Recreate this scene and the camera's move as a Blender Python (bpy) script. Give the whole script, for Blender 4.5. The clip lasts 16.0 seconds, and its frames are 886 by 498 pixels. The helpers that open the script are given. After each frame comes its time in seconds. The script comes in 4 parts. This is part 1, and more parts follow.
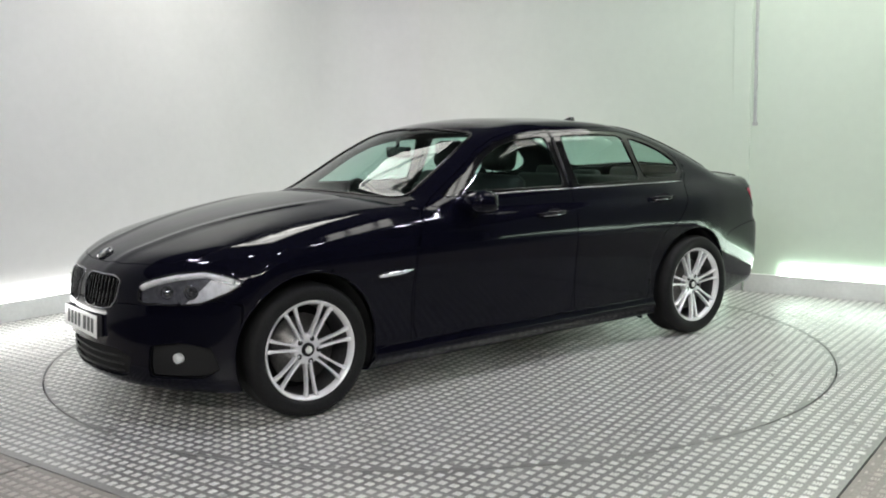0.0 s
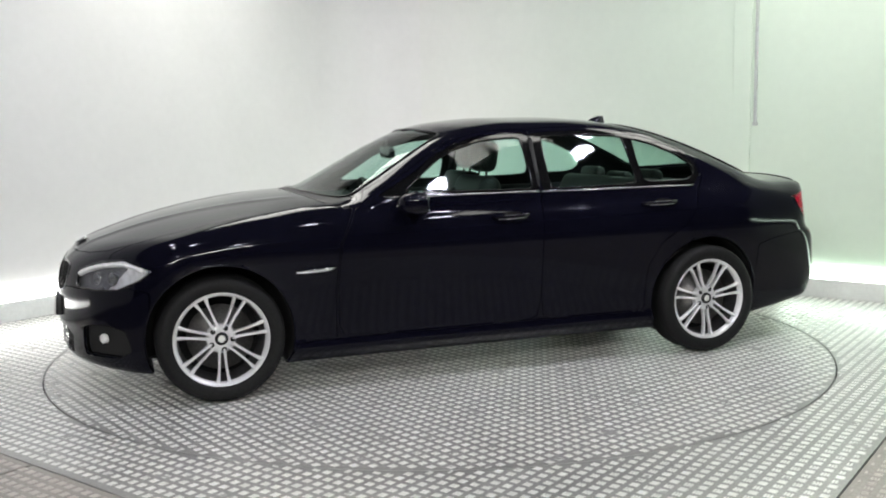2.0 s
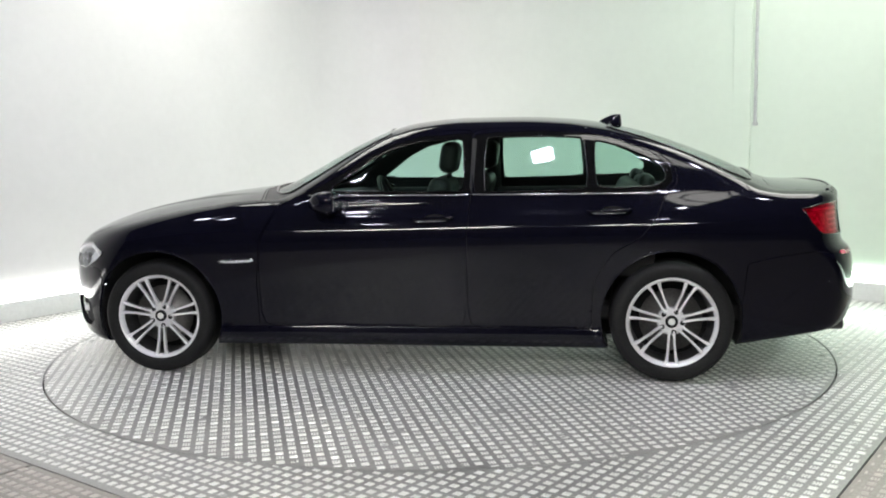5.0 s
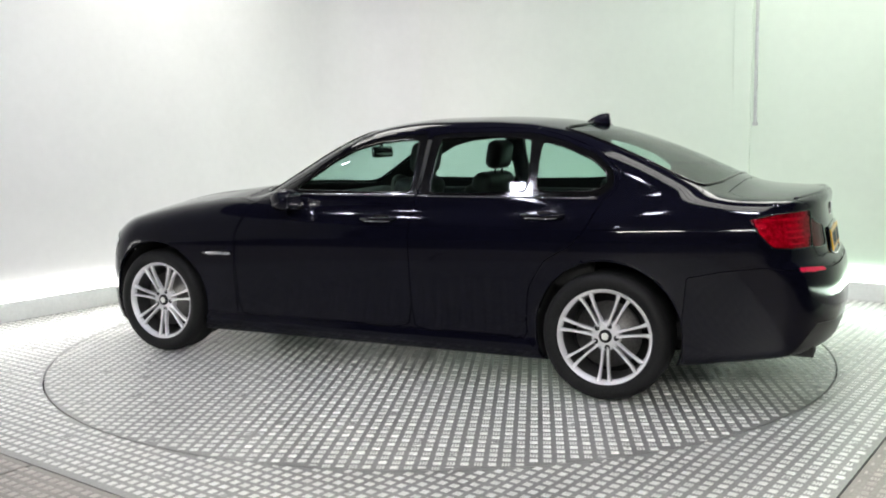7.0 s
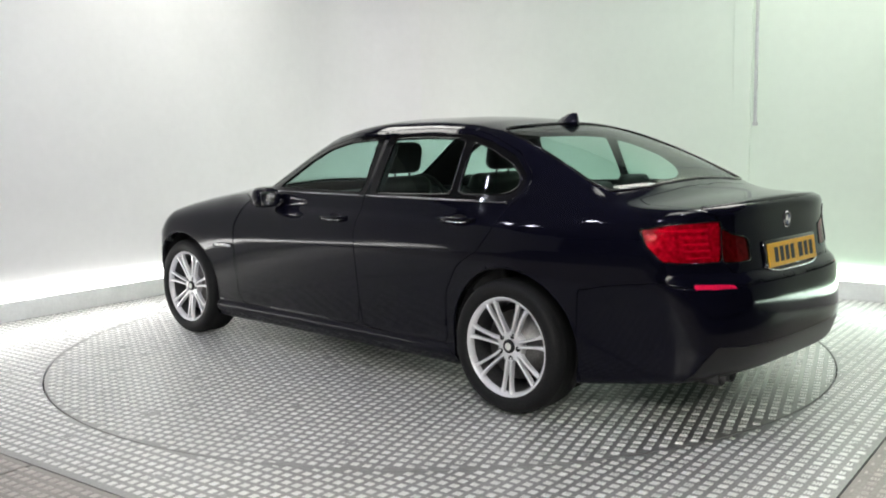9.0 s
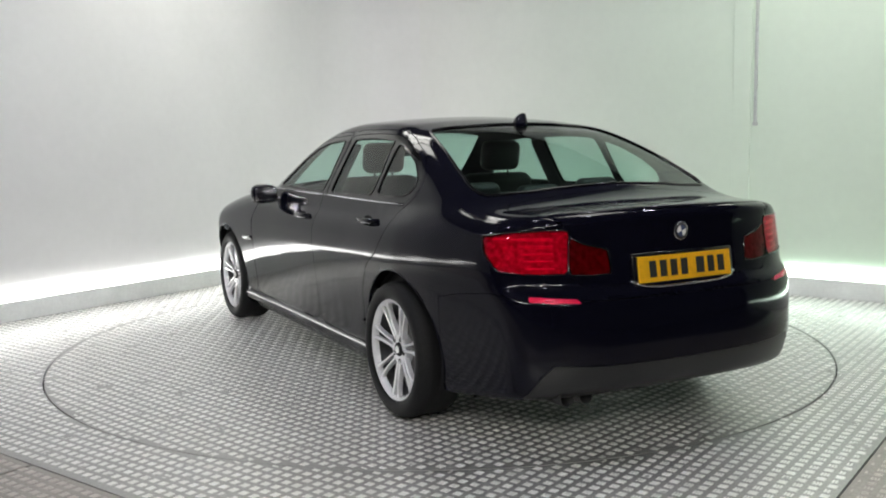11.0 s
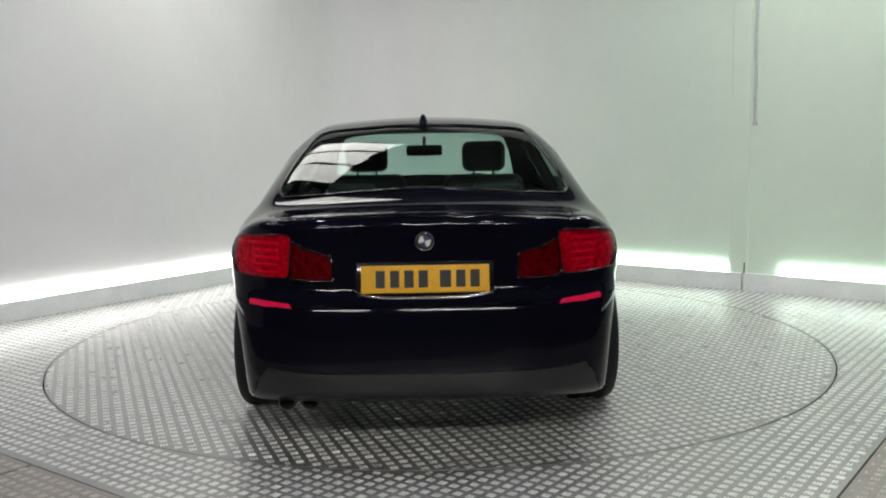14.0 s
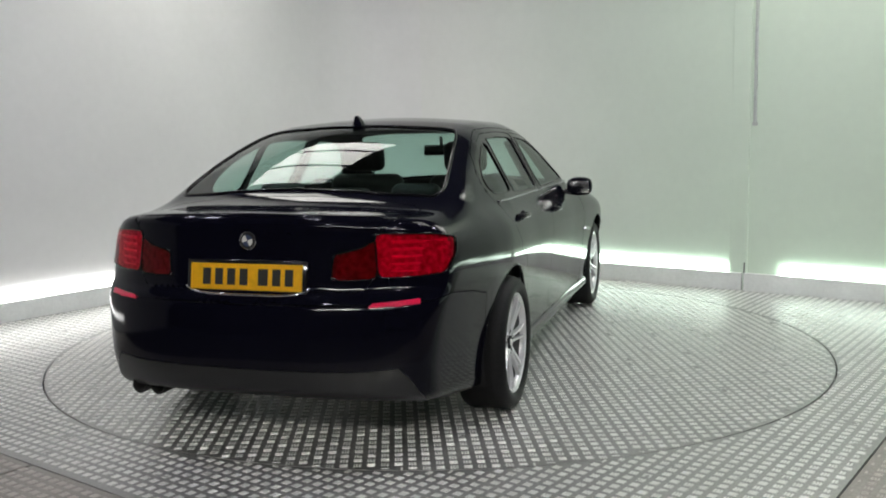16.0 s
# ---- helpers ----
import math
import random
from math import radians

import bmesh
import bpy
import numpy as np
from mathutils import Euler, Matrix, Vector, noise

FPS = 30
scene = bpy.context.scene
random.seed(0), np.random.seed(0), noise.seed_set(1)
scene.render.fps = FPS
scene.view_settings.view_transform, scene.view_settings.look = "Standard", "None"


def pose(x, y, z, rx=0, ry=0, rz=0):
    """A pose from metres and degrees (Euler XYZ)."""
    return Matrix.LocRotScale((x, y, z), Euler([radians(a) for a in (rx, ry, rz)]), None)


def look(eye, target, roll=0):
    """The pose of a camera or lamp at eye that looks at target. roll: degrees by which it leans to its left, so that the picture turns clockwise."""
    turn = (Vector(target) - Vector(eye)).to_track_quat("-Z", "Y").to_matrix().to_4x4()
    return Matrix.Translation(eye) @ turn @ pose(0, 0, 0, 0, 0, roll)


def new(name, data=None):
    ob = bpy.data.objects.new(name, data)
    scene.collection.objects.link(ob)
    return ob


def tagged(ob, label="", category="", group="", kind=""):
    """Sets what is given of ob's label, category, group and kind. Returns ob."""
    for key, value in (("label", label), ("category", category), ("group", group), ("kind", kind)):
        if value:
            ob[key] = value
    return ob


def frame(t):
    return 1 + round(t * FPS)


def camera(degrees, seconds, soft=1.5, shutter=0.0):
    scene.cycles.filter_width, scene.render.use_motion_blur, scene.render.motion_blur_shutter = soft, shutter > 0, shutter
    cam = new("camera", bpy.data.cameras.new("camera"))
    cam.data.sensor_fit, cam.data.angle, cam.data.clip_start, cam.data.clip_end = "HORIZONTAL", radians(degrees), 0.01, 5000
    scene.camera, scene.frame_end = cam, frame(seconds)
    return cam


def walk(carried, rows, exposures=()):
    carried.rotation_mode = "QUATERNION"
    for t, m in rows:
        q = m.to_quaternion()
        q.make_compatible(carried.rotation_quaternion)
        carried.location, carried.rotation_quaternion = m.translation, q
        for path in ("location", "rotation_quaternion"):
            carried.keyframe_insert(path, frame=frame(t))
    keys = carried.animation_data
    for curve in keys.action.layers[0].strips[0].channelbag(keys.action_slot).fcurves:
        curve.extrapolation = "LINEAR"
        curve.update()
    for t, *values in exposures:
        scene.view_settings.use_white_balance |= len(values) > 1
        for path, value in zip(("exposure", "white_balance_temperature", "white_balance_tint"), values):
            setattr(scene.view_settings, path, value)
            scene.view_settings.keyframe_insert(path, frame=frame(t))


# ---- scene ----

# camera: fixed on its stand, looking over the turntable into the booth's corner
cam = camera(50.72, 16.0, soft=1.9)
EYE = (0.0, -6.19, 1.3796)
AIM = (0.0285, -0.2352, 0.6456)
walk(cam, [(0, look(EYE, AIM, -0.957)), (16, look(EYE, AIM, -0.957))],
     exposures=[(0, -0.08), (2.0, 0.15), (4, 0.29), (7, 0.26), (9.0, 0.13), (11.3, -0.17), (12.5, -0.24), (14, -0.36), (16, -0.42)])

# world: an enclosed hall, so only a trace of grey light
world = bpy.data.worlds.new("world")
scene.world = world
world.use_nodes = True
world.node_tree.nodes["Background"].inputs[0].default_value = (0.6, 0.63, 0.65, 1)
world.node_tree.nodes["Background"].inputs[1].default_value = 0.02

# plan: the booth is turned against the camera; axis 1 runs along the green wall, axis 2 along the white wall
E1, E2 = Vector((0.8, -0.6, 0)), Vector((0.6, 0.8, 0))
WHITE_WALL, GREEN_WALL = -3.23, 2.98
PLATE_E1, PLATE_E2 = 2.88, -2.90
CEILING = 3.9
RADIUS = 2.465
YAW = math.atan2(-0.6, 0.8)


def plan(a, b, z=0.0):
    return Vector((E1.x * a + E2.x * b, E1.y * a + E2.y * b, z))


# ---------------------------------------------------------------- materials
def material(name, base, rough=0.5, metal=0.0, coat=0.0, coat_rough=0.03, spec=0.5, emit=None, power=0.0):
    m = bpy.data.materials.new(name)
    m.use_nodes = True
    b = m.node_tree.nodes["Principled BSDF"]
    b.inputs["Base Color"].default_value = (*base, 1)
    b.inputs["Roughness"].default_value = rough
    b.inputs["Metallic"].default_value = metal
    b.inputs["Coat Weight"].default_value = coat
    b.inputs["Coat Roughness"].default_value = coat_rough
    b.inputs["Specular IOR Level"].default_value = spec
    if emit:
        b.inputs["Emission Color"].default_value = (*emit, 1)
        b.inputs["Emission Strength"].default_value = power
    return m


def grain(m, scale, amount, bump=0.0, detail=4.0, second=0.0, second_amount=0.0, distance=0.002, rough=0.0):
    """Uneven colour at two scales, uneven gloss and a fine relief."""
    t, b = m.node_tree, m.node_tree.nodes["Principled BSDF"]
    base = tuple(b.inputs["Base Color"].default_value)
    co = t.nodes.new("ShaderNodeTexCoord")
    n1 = t.nodes.new("ShaderNodeTexNoise")
    n1.inputs["Scale"].default_value, n1.inputs["Detail"].default_value = scale, detail
    t.links.new(co.outputs["Object"], n1.inputs["Vector"])
    ramp = t.nodes.new("ShaderNodeMapRange")
    ramp.inputs["From Min"].default_value, ramp.inputs["From Max"].default_value = 0.3, 0.7
    ramp.inputs["To Min"].default_value, ramp.inputs["To Max"].default_value = 1 - amount, 1 + amount
    t.links.new(n1.outputs["Fac"], ramp.inputs["Value"])
    value = ramp.outputs["Result"]
    if second:
        n2 = t.nodes.new("ShaderNodeTexNoise")
        n2.inputs["Scale"].default_value, n2.inputs["Detail"].default_value = second, 5.0
        t.links.new(co.outputs["Object"], n2.inputs["Vector"])
        r2 = t.nodes.new("ShaderNodeMapRange")
        r2.inputs["From Min"].default_value, r2.inputs["From Max"].default_value = 0.3, 0.7
        r2.inputs["To Min"].default_value, r2.inputs["To Max"].default_value = 1 - second_amount, 1 + second_amount
        t.links.new(n2.outputs["Fac"], r2.inputs["Value"])
        mul = t.nodes.new("ShaderNodeMath")
        mul.operation = "MULTIPLY"
        t.links.new(value, mul.inputs[0])
        t.links.new(r2.outputs["Result"], mul.inputs[1])
        value = mul.outputs[0]
    mix = t.nodes.new("ShaderNodeVectorMath")
    mix.operation = "SCALE"
    mix.inputs[0].default_value = base[:3]
    t.links.new(value, mix.inputs["Scale"])
    t.links.new(mix.outputs[0], b.inputs["Base Color"])
    if rough:
        r3 = t.nodes.new("ShaderNodeMapRange")
        r0 = b.inputs["Roughness"].default_value
        r3.inputs["From Min"].default_value, r3.inputs["From Max"].default_value = 0.3, 0.7
        r3.inputs["To Min"].default_value, r3.inputs["To Max"].default_value = max(0.02, r0 - rough), r0 + rough
        t.links.new(n1.outputs["Fac"], r3.inputs["Value"])
        t.links.new(r3.outputs["Result"], b.inputs["Roughness"])
    if bump:
        bn = t.nodes.new("ShaderNodeBump")
        bn.inputs["Strength"].default_value, bn.inputs["Distance"].default_value = bump, distance
        t.links.new(n1.outputs["Fac"], bn.inputs["Height"])
        t.links.new(bn.outputs[0], b.inputs["Normal"])
    return m


def glass(name, tint, gloss=0.02):
    """A thin sheet: tinted see-through, with a clear reflection by the angle."""
    m = bpy.data.materials.new(name)
    m.use_nodes = True
    t = m.node_tree
    t.nodes.clear()
    out = t.nodes.new("ShaderNodeOutputMaterial")
    tr, gl = t.nodes.new("ShaderNodeBsdfTransparent"), t.nodes.new("ShaderNodeBsdfGlossy")
    mix, fr = t.nodes.new("ShaderNodeMixShader"), t.nodes.new("ShaderNodeLayerWeight")
    power, scale = t.nodes.new("ShaderNodeMath"), t.nodes.new("ShaderNodeMath")
    power.operation, scale.operation = "POWER", "MULTIPLY_ADD"
    power.inputs[1].default_value = 5.0
    scale.inputs[1].default_value, scale.inputs[2].default_value = 0.92, 0.032
    tr.inputs[0].default_value = (*tint, 1)
    gl.inputs["Roughness"].default_value = gloss
    fr.inputs[0].default_value = 0.5
    t.links.new(fr.outputs["Facing"], power.inputs[0])
    t.links.new(power.outputs[0], scale.inputs[0])
    t.links.new(scale.outputs[0], mix.inputs[0])
    t.links.new(tr.outputs[0], mix.inputs[1])
    t.links.new(gl.outputs[0], mix.inputs[2])
    t.links.new(mix.outputs[0], out.inputs[0])
    return m


WHITE = grain(material("white_wall_paint", (0.80, 0.80, 0.79), 0.55), 1.3, 0.025, 0.05, second=14, second_amount=0.012)
def light_fade(m, first, last, a0, a1):
    """Puts tinted light into a paint: one colour passes softly to another along the plan's first axis."""
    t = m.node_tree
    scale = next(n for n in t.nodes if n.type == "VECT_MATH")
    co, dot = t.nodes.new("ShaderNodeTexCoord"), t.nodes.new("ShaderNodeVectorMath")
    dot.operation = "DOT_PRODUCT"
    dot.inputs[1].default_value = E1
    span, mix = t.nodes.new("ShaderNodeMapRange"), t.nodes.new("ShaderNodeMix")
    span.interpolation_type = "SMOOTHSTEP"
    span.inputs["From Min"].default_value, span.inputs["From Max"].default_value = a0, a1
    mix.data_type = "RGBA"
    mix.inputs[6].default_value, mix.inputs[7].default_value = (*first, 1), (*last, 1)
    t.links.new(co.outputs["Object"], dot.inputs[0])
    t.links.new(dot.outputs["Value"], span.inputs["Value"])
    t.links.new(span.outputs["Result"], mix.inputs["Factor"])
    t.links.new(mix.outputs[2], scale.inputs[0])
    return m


GREEN = grain(material("green_lit_wall_paint", (0.72, 0.80, 0.715), 0.5), 1.3, 0.025, 0.05, second=14, second_amount=0.012)
# the strips' green light, growing along the wall, is mixed into its colour
light_fade(GREEN, (0.80, 0.80, 0.78), (0.695, 0.81, 0.68), -3.0, 1.4)
PLINTH = grain(material("off_white_plinth", (0.84, 0.86, 0.84), 0.45), 5, 0.05, 0.1, second=40, second_amount=0.03)
DARK_WALL = grain(material("dark_hall_wall", (0.02, 0.02, 0.022), 0.8), 2, 0.2, 0.1)
CEIL = grain(material("grey_ceiling", (0.07, 0.07, 0.07), 0.85), 2, 0.1)
STRIP_WHITE = material("white_light_strip", (0.9, 0.9, 0.9), 0.4, emit=(1.0, 0.99, 0.97), power=10)
STRIP_GREEN = material("cool_light_strip", (0.9, 0.9, 0.9), 0.4, emit=(0.80, 1.0, 0.86), power=10)
PANEL = material("lit_diffuser", (0.9, 0.9, 0.9), 0.4, emit=(1.0, 0.985, 0.93), power=7.4)
BATTEN = material("lit_tube", (0.9, 0.9, 0.9), 0.4, emit=(1.0, 0.985, 0.92), power=160)
TUBE = material("lit_blue_white_lamp", (0.9, 0.9, 0.9), 0.4, emit=(0.83, 0.84, 1.0), power=160)
BAR = grain(material("dark_metal_bar", (0.06, 0.06, 0.06), 0.5, 0.6), 20, 0.2)
STEEL = grain(material("tread_plate_metal", (0.42, 0.42, 0.40), 0.36, 0.6), 3.0, 0.10, 0.25, second=60, second_amount=0.10, rough=0.08)
# far paler than the sheet: the sheen on the raised bars is in their colour
STUD = grain(material("sheen_tread_lozenge", (0.95, 0.95, 0.91), 0.32, 0.35), 9, 0.12, 0.1, rough=0.06)
WARM_STEEL = grain(material("grimy_floor_plate", (0.36, 0.335, 0.30), 0.45, 0.3), 3.0, 0.15, 0.25, second=60, second_amount=0.12, rough=0.08)
UNSEEN_FLOOR = grain(material("unseen_dark_floor", (0.035, 0.035, 0.036), 0.7), 2, 0.3, 0.2, second=40, second_amount=0.2)
CONDUIT = grain(material("grey_conduit", (0.52, 0.56, 0.53), 0.5), 20, 0.1)
# paler than its grimy plate, with the bars' sheen in the colour too
WARM_STUD = grain(material("grimy_tread_bar", (0.58, 0.545, 0.50), 0.40, 0.2), 9, 0.12, 0.1)
GAP = material("joint_shadow_black", (0.015, 0.015, 0.015), 0.9)


# ---------------------------------------------------------------- mesh helpers
def put(name, bm, mats, parent=None, label="", smooth=False):
    me = bpy.data.meshes.new(name)
    if smooth:
        for f in bm.faces:
            f.smooth = True
    bm.to_mesh(me)
    bm.free()
    for m in mats if isinstance(mats, (list, tuple)) else [mats]:
        me.materials.append(m)
    ob = new(name, me)
    ob.parent = parent
    return tagged(ob, label)


def part(name, bm, mats, parent, label="", smooth=True):
    return put(name, bm, mats, parent, label, smooth)


def thing(name, label, category, group=""):
    return tagged(new(name), label, category, group)


def box(bm, m, sx, sy, sz, bevel=0.0, segments=2):
    vs = bmesh.ops.create_cube(bm, size=1, matrix=m @ Matrix.Diagonal((sx, sy, sz, 1)))["verts"]
    if bevel:
        es = list({e for v in vs for e in v.link_edges})
        bmesh.ops.bevel(bm, geom=es, offset=bevel, segments=segments, affect="EDGES", profile=0.5)
    return bm


def slab(bm, outline, z0, z1):
    """A closed outline (list of x, y) as a solid from z0 to z1."""
    lo = [bm.verts.new((p[0], p[1], z0)) for p in outline]
    hi = [bm.verts.new((p[0], p[1], z1)) for p in outline]
    n = len(outline)
    bm.faces.new(hi)
    bm.faces.new(lo[::-1])
    for i in range(n):
        bm.faces.new((lo[i], lo[(i + 1) % n], hi[(i + 1) % n], hi[i]))
    bmesh.ops.recalc_face_normals(bm, faces=bm.faces[:])
    return bm


def ribbon(bm, path, thick, z0, z1):
    """An upright sheet along a path of plan points, thick to the outer side."""
    n = len(path)
    rows = []
    for i, p in enumerate(path):
        a, b = path[max(i - 1, 0)], path[min(i + 1, n - 1)]
        d = (b - a).normalized()
        nrm = Vector((-d.y, d.x, 0))
        q = p + nrm * thick
        rows.append([bm.verts.new((p.x, p.y, z0)), bm.verts.new((p.x, p.y, z1)), bm.verts.new((q.x, q.y, z1)), bm.verts.new((q.x, q.y, z0))])
    for r, s in zip(rows, rows[1:]):
        for k in range(4):
            bm.faces.new((r[k], r[(k + 1) % 4], s[(k + 1) % 4], s[k]))
    bm.faces.new(rows[0][::-1])
    bm.faces.new(rows[-1])
    bmesh.ops.recalc_face_normals(bm, faces=bm.faces[:])
    return bm


# ---------------------------------------------------------------- the booth
CORNER_R = 0.8
ARC = [plan(WHITE_WALL + CORNER_R - CORNER_R * math.cos(t), GREEN_WALL - CORNER_R + CORNER_R * math.sin(t)) for t in np.linspace(0, math.pi / 2, 33)]
JOINT_A = 1.05
white_path = [plan(WHITE_WALL, -9.5)] + [plan(WHITE_WALL, b) for b in np.linspace(-4, 1.6, 6)] + ARC
green_path = [ARC[-1], plan(-1.2, GREEN_WALL), plan(0, GREEN_WALL), plan(JOINT_A, GREEN_WALL)]
far_path = [plan(JOINT_A + 0.0, GREEN_WALL), plan(3, GREEN_WALL), plan(9.0, GREEN_WALL)]


def build_booth():
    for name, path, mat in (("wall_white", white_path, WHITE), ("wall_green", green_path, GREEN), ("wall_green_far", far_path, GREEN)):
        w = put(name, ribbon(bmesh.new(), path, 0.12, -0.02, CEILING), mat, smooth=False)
        tagged(w, "smooth painted booth wall, softly lit from its foot", "wall", kind="structure")
        for f in w.data.polygons:
            f.use_smooth = True
        w.data.set_sharp_from_angle(angle=math.radians(30))
    # a flat batten over the wall joint, and a grey conduit coming down beside it
    turn = pose(0, 0, 0, 0, 0, math.degrees(YAW))
    b = box(bmesh.new(), Matrix.Translation(plan(1.0, GREEN_WALL - 0.004, CEILING / 2)) @ turn, 0.15, 0.034, CEILING, 0.004)
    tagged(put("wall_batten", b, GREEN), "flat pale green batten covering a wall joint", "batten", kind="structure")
    b = box(bmesh.new(), Matrix.Translation(plan(1.055, GREEN_WALL - 0.012, 0.09)) @ turn, 0.008, 0.03, 0.30, 0.001)
    tagged(put("joint_trim", b, DARK_WALL), "dark end trim at the foot of the wall joint", "trim", kind="structure")
    pipe = thing("conduit", "grey cable conduit fixed down the green wall", "conduit")
    part("cover", box(bmesh.new(), Matrix.Translation(plan(1.115, GREEN_WALL - 0.012, (CEILING + 1.42) / 2)) @ turn, 0.026, 0.02, CEILING - 1.42, 0.006), CONDUIT, pipe, smooth=False)
    part("end_cap", box(bmesh.new(), Matrix.Translation(plan(1.115, GREEN_WALL - 0.013, 1.42)) @ turn, 0.042, 0.026, 0.03, 0.006), CONDUIT, pipe, smooth=False)
    # the hall behind the camera
    back = [plan(9.0, GREEN_WALL), plan(9.0, -9.5), plan(WHITE_WALL, -9.5)]
    for i, (p, q) in enumerate(zip(back, back[1:])):
        tagged(put("wall_hall", ribbon(bmesh.new(), [p, q], 0.12, -0.02, CEILING), DARK_WALL), "dark painted hall wall", "wall", kind="structure")
    c = slab(bmesh.new(), [plan(a, b) for a, b in ((-3.4, -9.7), (9.2, -9.7), (9.2, 3.2), (-3.4, 3.2))], CEILING, CEILING + 0.1)
    tagged(put("ceiling", c, CEIL), "dull grey hall ceiling", "ceiling", kind="structure")


def cut_path(path, a, b):
    """The stretch of a plan path between two lengths along it."""
    out, s = [], 0.0
    for p, q in zip(path, path[1:]):
        d = (q - p).length
        for k in (0.0, 1.0):
            t = s + k * d
            if a <= t <= b:
                out.append(p + (q - p) * k)
        for e in (a, b):
            if s < e < s + d:
                out.append(p + (q - p) * ((e - s) / d))
        s += d
    out.sort(key=lambda v: v.dot(E1) + v.dot(E2))
    res = []
    for v in out:
        if not res or (v - res[-1]).length > 1e-4:
            res.append(v)
    return res


def inward(path, d):
    n, res = len(path), []
    for i, p in enumerate(path):
        a, b = path[max(i - 1, 0)], path[min(i + 1, n - 1)]
        k = (b - a).normalized()
        res.append(p - Vector((-k.y, k.x, 0)) * d)
    return res


def build_lights():
    runs = [(white_path[1:], STRIP_WHITE, "white light strip glowing above the white wall's plinth"),
            ([ARC[-1], plan(-1, GREEN_WALL), plan(0.90, GREEN_WALL)], STRIP_GREEN, "cool white light strip glowing above the green wall's plinth"),
            ([plan(1.36, GREEN_WALL), plan(3, GREEN_WALL), plan(8.5, GREEN_WALL)], STRIP_GREEN, "cool white light strip glowing above the green wall's plinth")]
    for path, mat, label in runs:
        light = thing("light_strip", label, "light strip", "light strips along the booth walls")
        part("diffuser", ribbon(bmesh.new(), inward(path, 0.034), 0.028, 0.16, 0.228), mat, light, smooth=False)
    for path in (white_path[1:], [ARC[-1], plan(JOINT_A - 0.01, GREEN_WALL)], [plan(JOINT_A + 0.01, GREEN_WALL), plan(9, GREEN_WALL)]):
        p = put("baseboard", ribbon(bmesh.new(), inward(path, 0.05), 0.05, 0.0, 0.152), PLINTH)
        tagged(p, "low off-white plinth along the booth wall", "plinth", kind="structure")
    # overhead lights: wide diffusers in a dark frame, three bays each; the third is unseen, added to light the green
    # wall
    for x, y, turn, bay, bays in ((-1.4, 1.4, 0, 0.46, 3), (1.6, -1.35, 0, 0.29, 3), (3.2, 0.55, 90, 0.52, 3)):
        lamp = thing("ceiling_light", "wide lit ceiling panel in a dark metal frame", "ceiling light", "ceiling panels over the turntable")
        lamp.matrix_basis = Matrix.Translation((x, y, CEILING - 0.06)) @ pose(0, 0, 0, 0, 0, math.degrees(YAW) + turn)
        for k in range(bays):
            part("diffuser", box(bmesh.new(), pose(0, (k - (bays - 1) / 2) * (bay + 0.06), -0.02), 1.45, bay, 0.02), PANEL, lamp, "lit white diffuser", smooth=False)
        for k in range(bays + 1):
            part("frame_bar", box(bmesh.new(), pose(0, (k - bays / 2) * (bay + 0.06), 0), 1.57, 0.06, 0.10, 0.006), BAR, lamp, smooth=False)
        for k in (-1, 1):
            part("frame_bar", box(bmesh.new(), pose(k * 0.755, 0, 0), 0.06, bays * (bay + 0.06), 0.098, 0.006), BAR, lamp, smooth=False)
    # small flood lamps with a bluish light
    for x, y in ((-2.75, -1.1), (-2.6, -1.9), (-1.4, -2.3), (0.3, -2.4), (1.55, -2.25), (2.45, -0.95), (2.75, -1.5), (-2.2, -5.4), (0.9, -5.6)):
        flood = thing("flood_lamp", "small bright bluish-white flood lamp under the ceiling", "flood lamp", "flood lamps under the ceiling")
        flood.matrix_basis = look((x, y, CEILING - 0.35), (x * 0.2, y * 0.2, 0.6))
        part("housing", box(bmesh.new(), pose(0, 0, 0.05), 0.24, 0.16, 0.08, 0.015), BAR, flood, "dark metal housing", smooth=False)
        part("lens", box(bmesh.new(), pose(0, 0, 0.008), 0.19, 0.11, 0.01), TUBE, flood, "glowing lens", smooth=False)
        part("stem", tube_stem(0.33, flood), BAR, flood, smooth=False)
    # long tube lights over the floor before the booth
    for x, y in ((-2.3, -7.4), (1.0, -7.6)):
        tl = thing("tube_light", "long lit tube light hanging under the hall ceiling", "tube light", "tube lights in the hall")
        tl.location = (x, y, 3.1)
        part("tube", box(bmesh.new(), pose(0, 0, -0.03), 2.6, 0.07, 0.05, 0.015), BATTEN, tl, "glowing tube", smooth=False)
        part("housing", box(bmesh.new(), pose(0, 0, 0.02), 2.7, 0.11, 0.045, 0.008), BAR, tl, smooth=False)
        for k in (-1, 1):
            part("hanger", box(bmesh.new(), pose(k * 1.0, 0, 0.42), 0.012, 0.012, 0.78), BAR, tl, smooth=False)


def tube_stem(length, flood):
    """A short rod from the lamp's back up to the ceiling."""
    inv = flood.matrix_basis.inverted()
    top = inv @ (flood.matrix_basis.translation + Vector((0, 0, length)))
    base = Vector((0, 0, 0.08))
    d = top - base
    bm = bmesh.new()
    bmesh.ops.create_cone(bm, cap_ends=True, segments=10, radius1=0.012, radius2=0.012, depth=d.length, matrix=Matrix.Translation((top + base) / 2) @ d.to_track_quat("Z", "Y").to_matrix().to_4x4())
    return bm


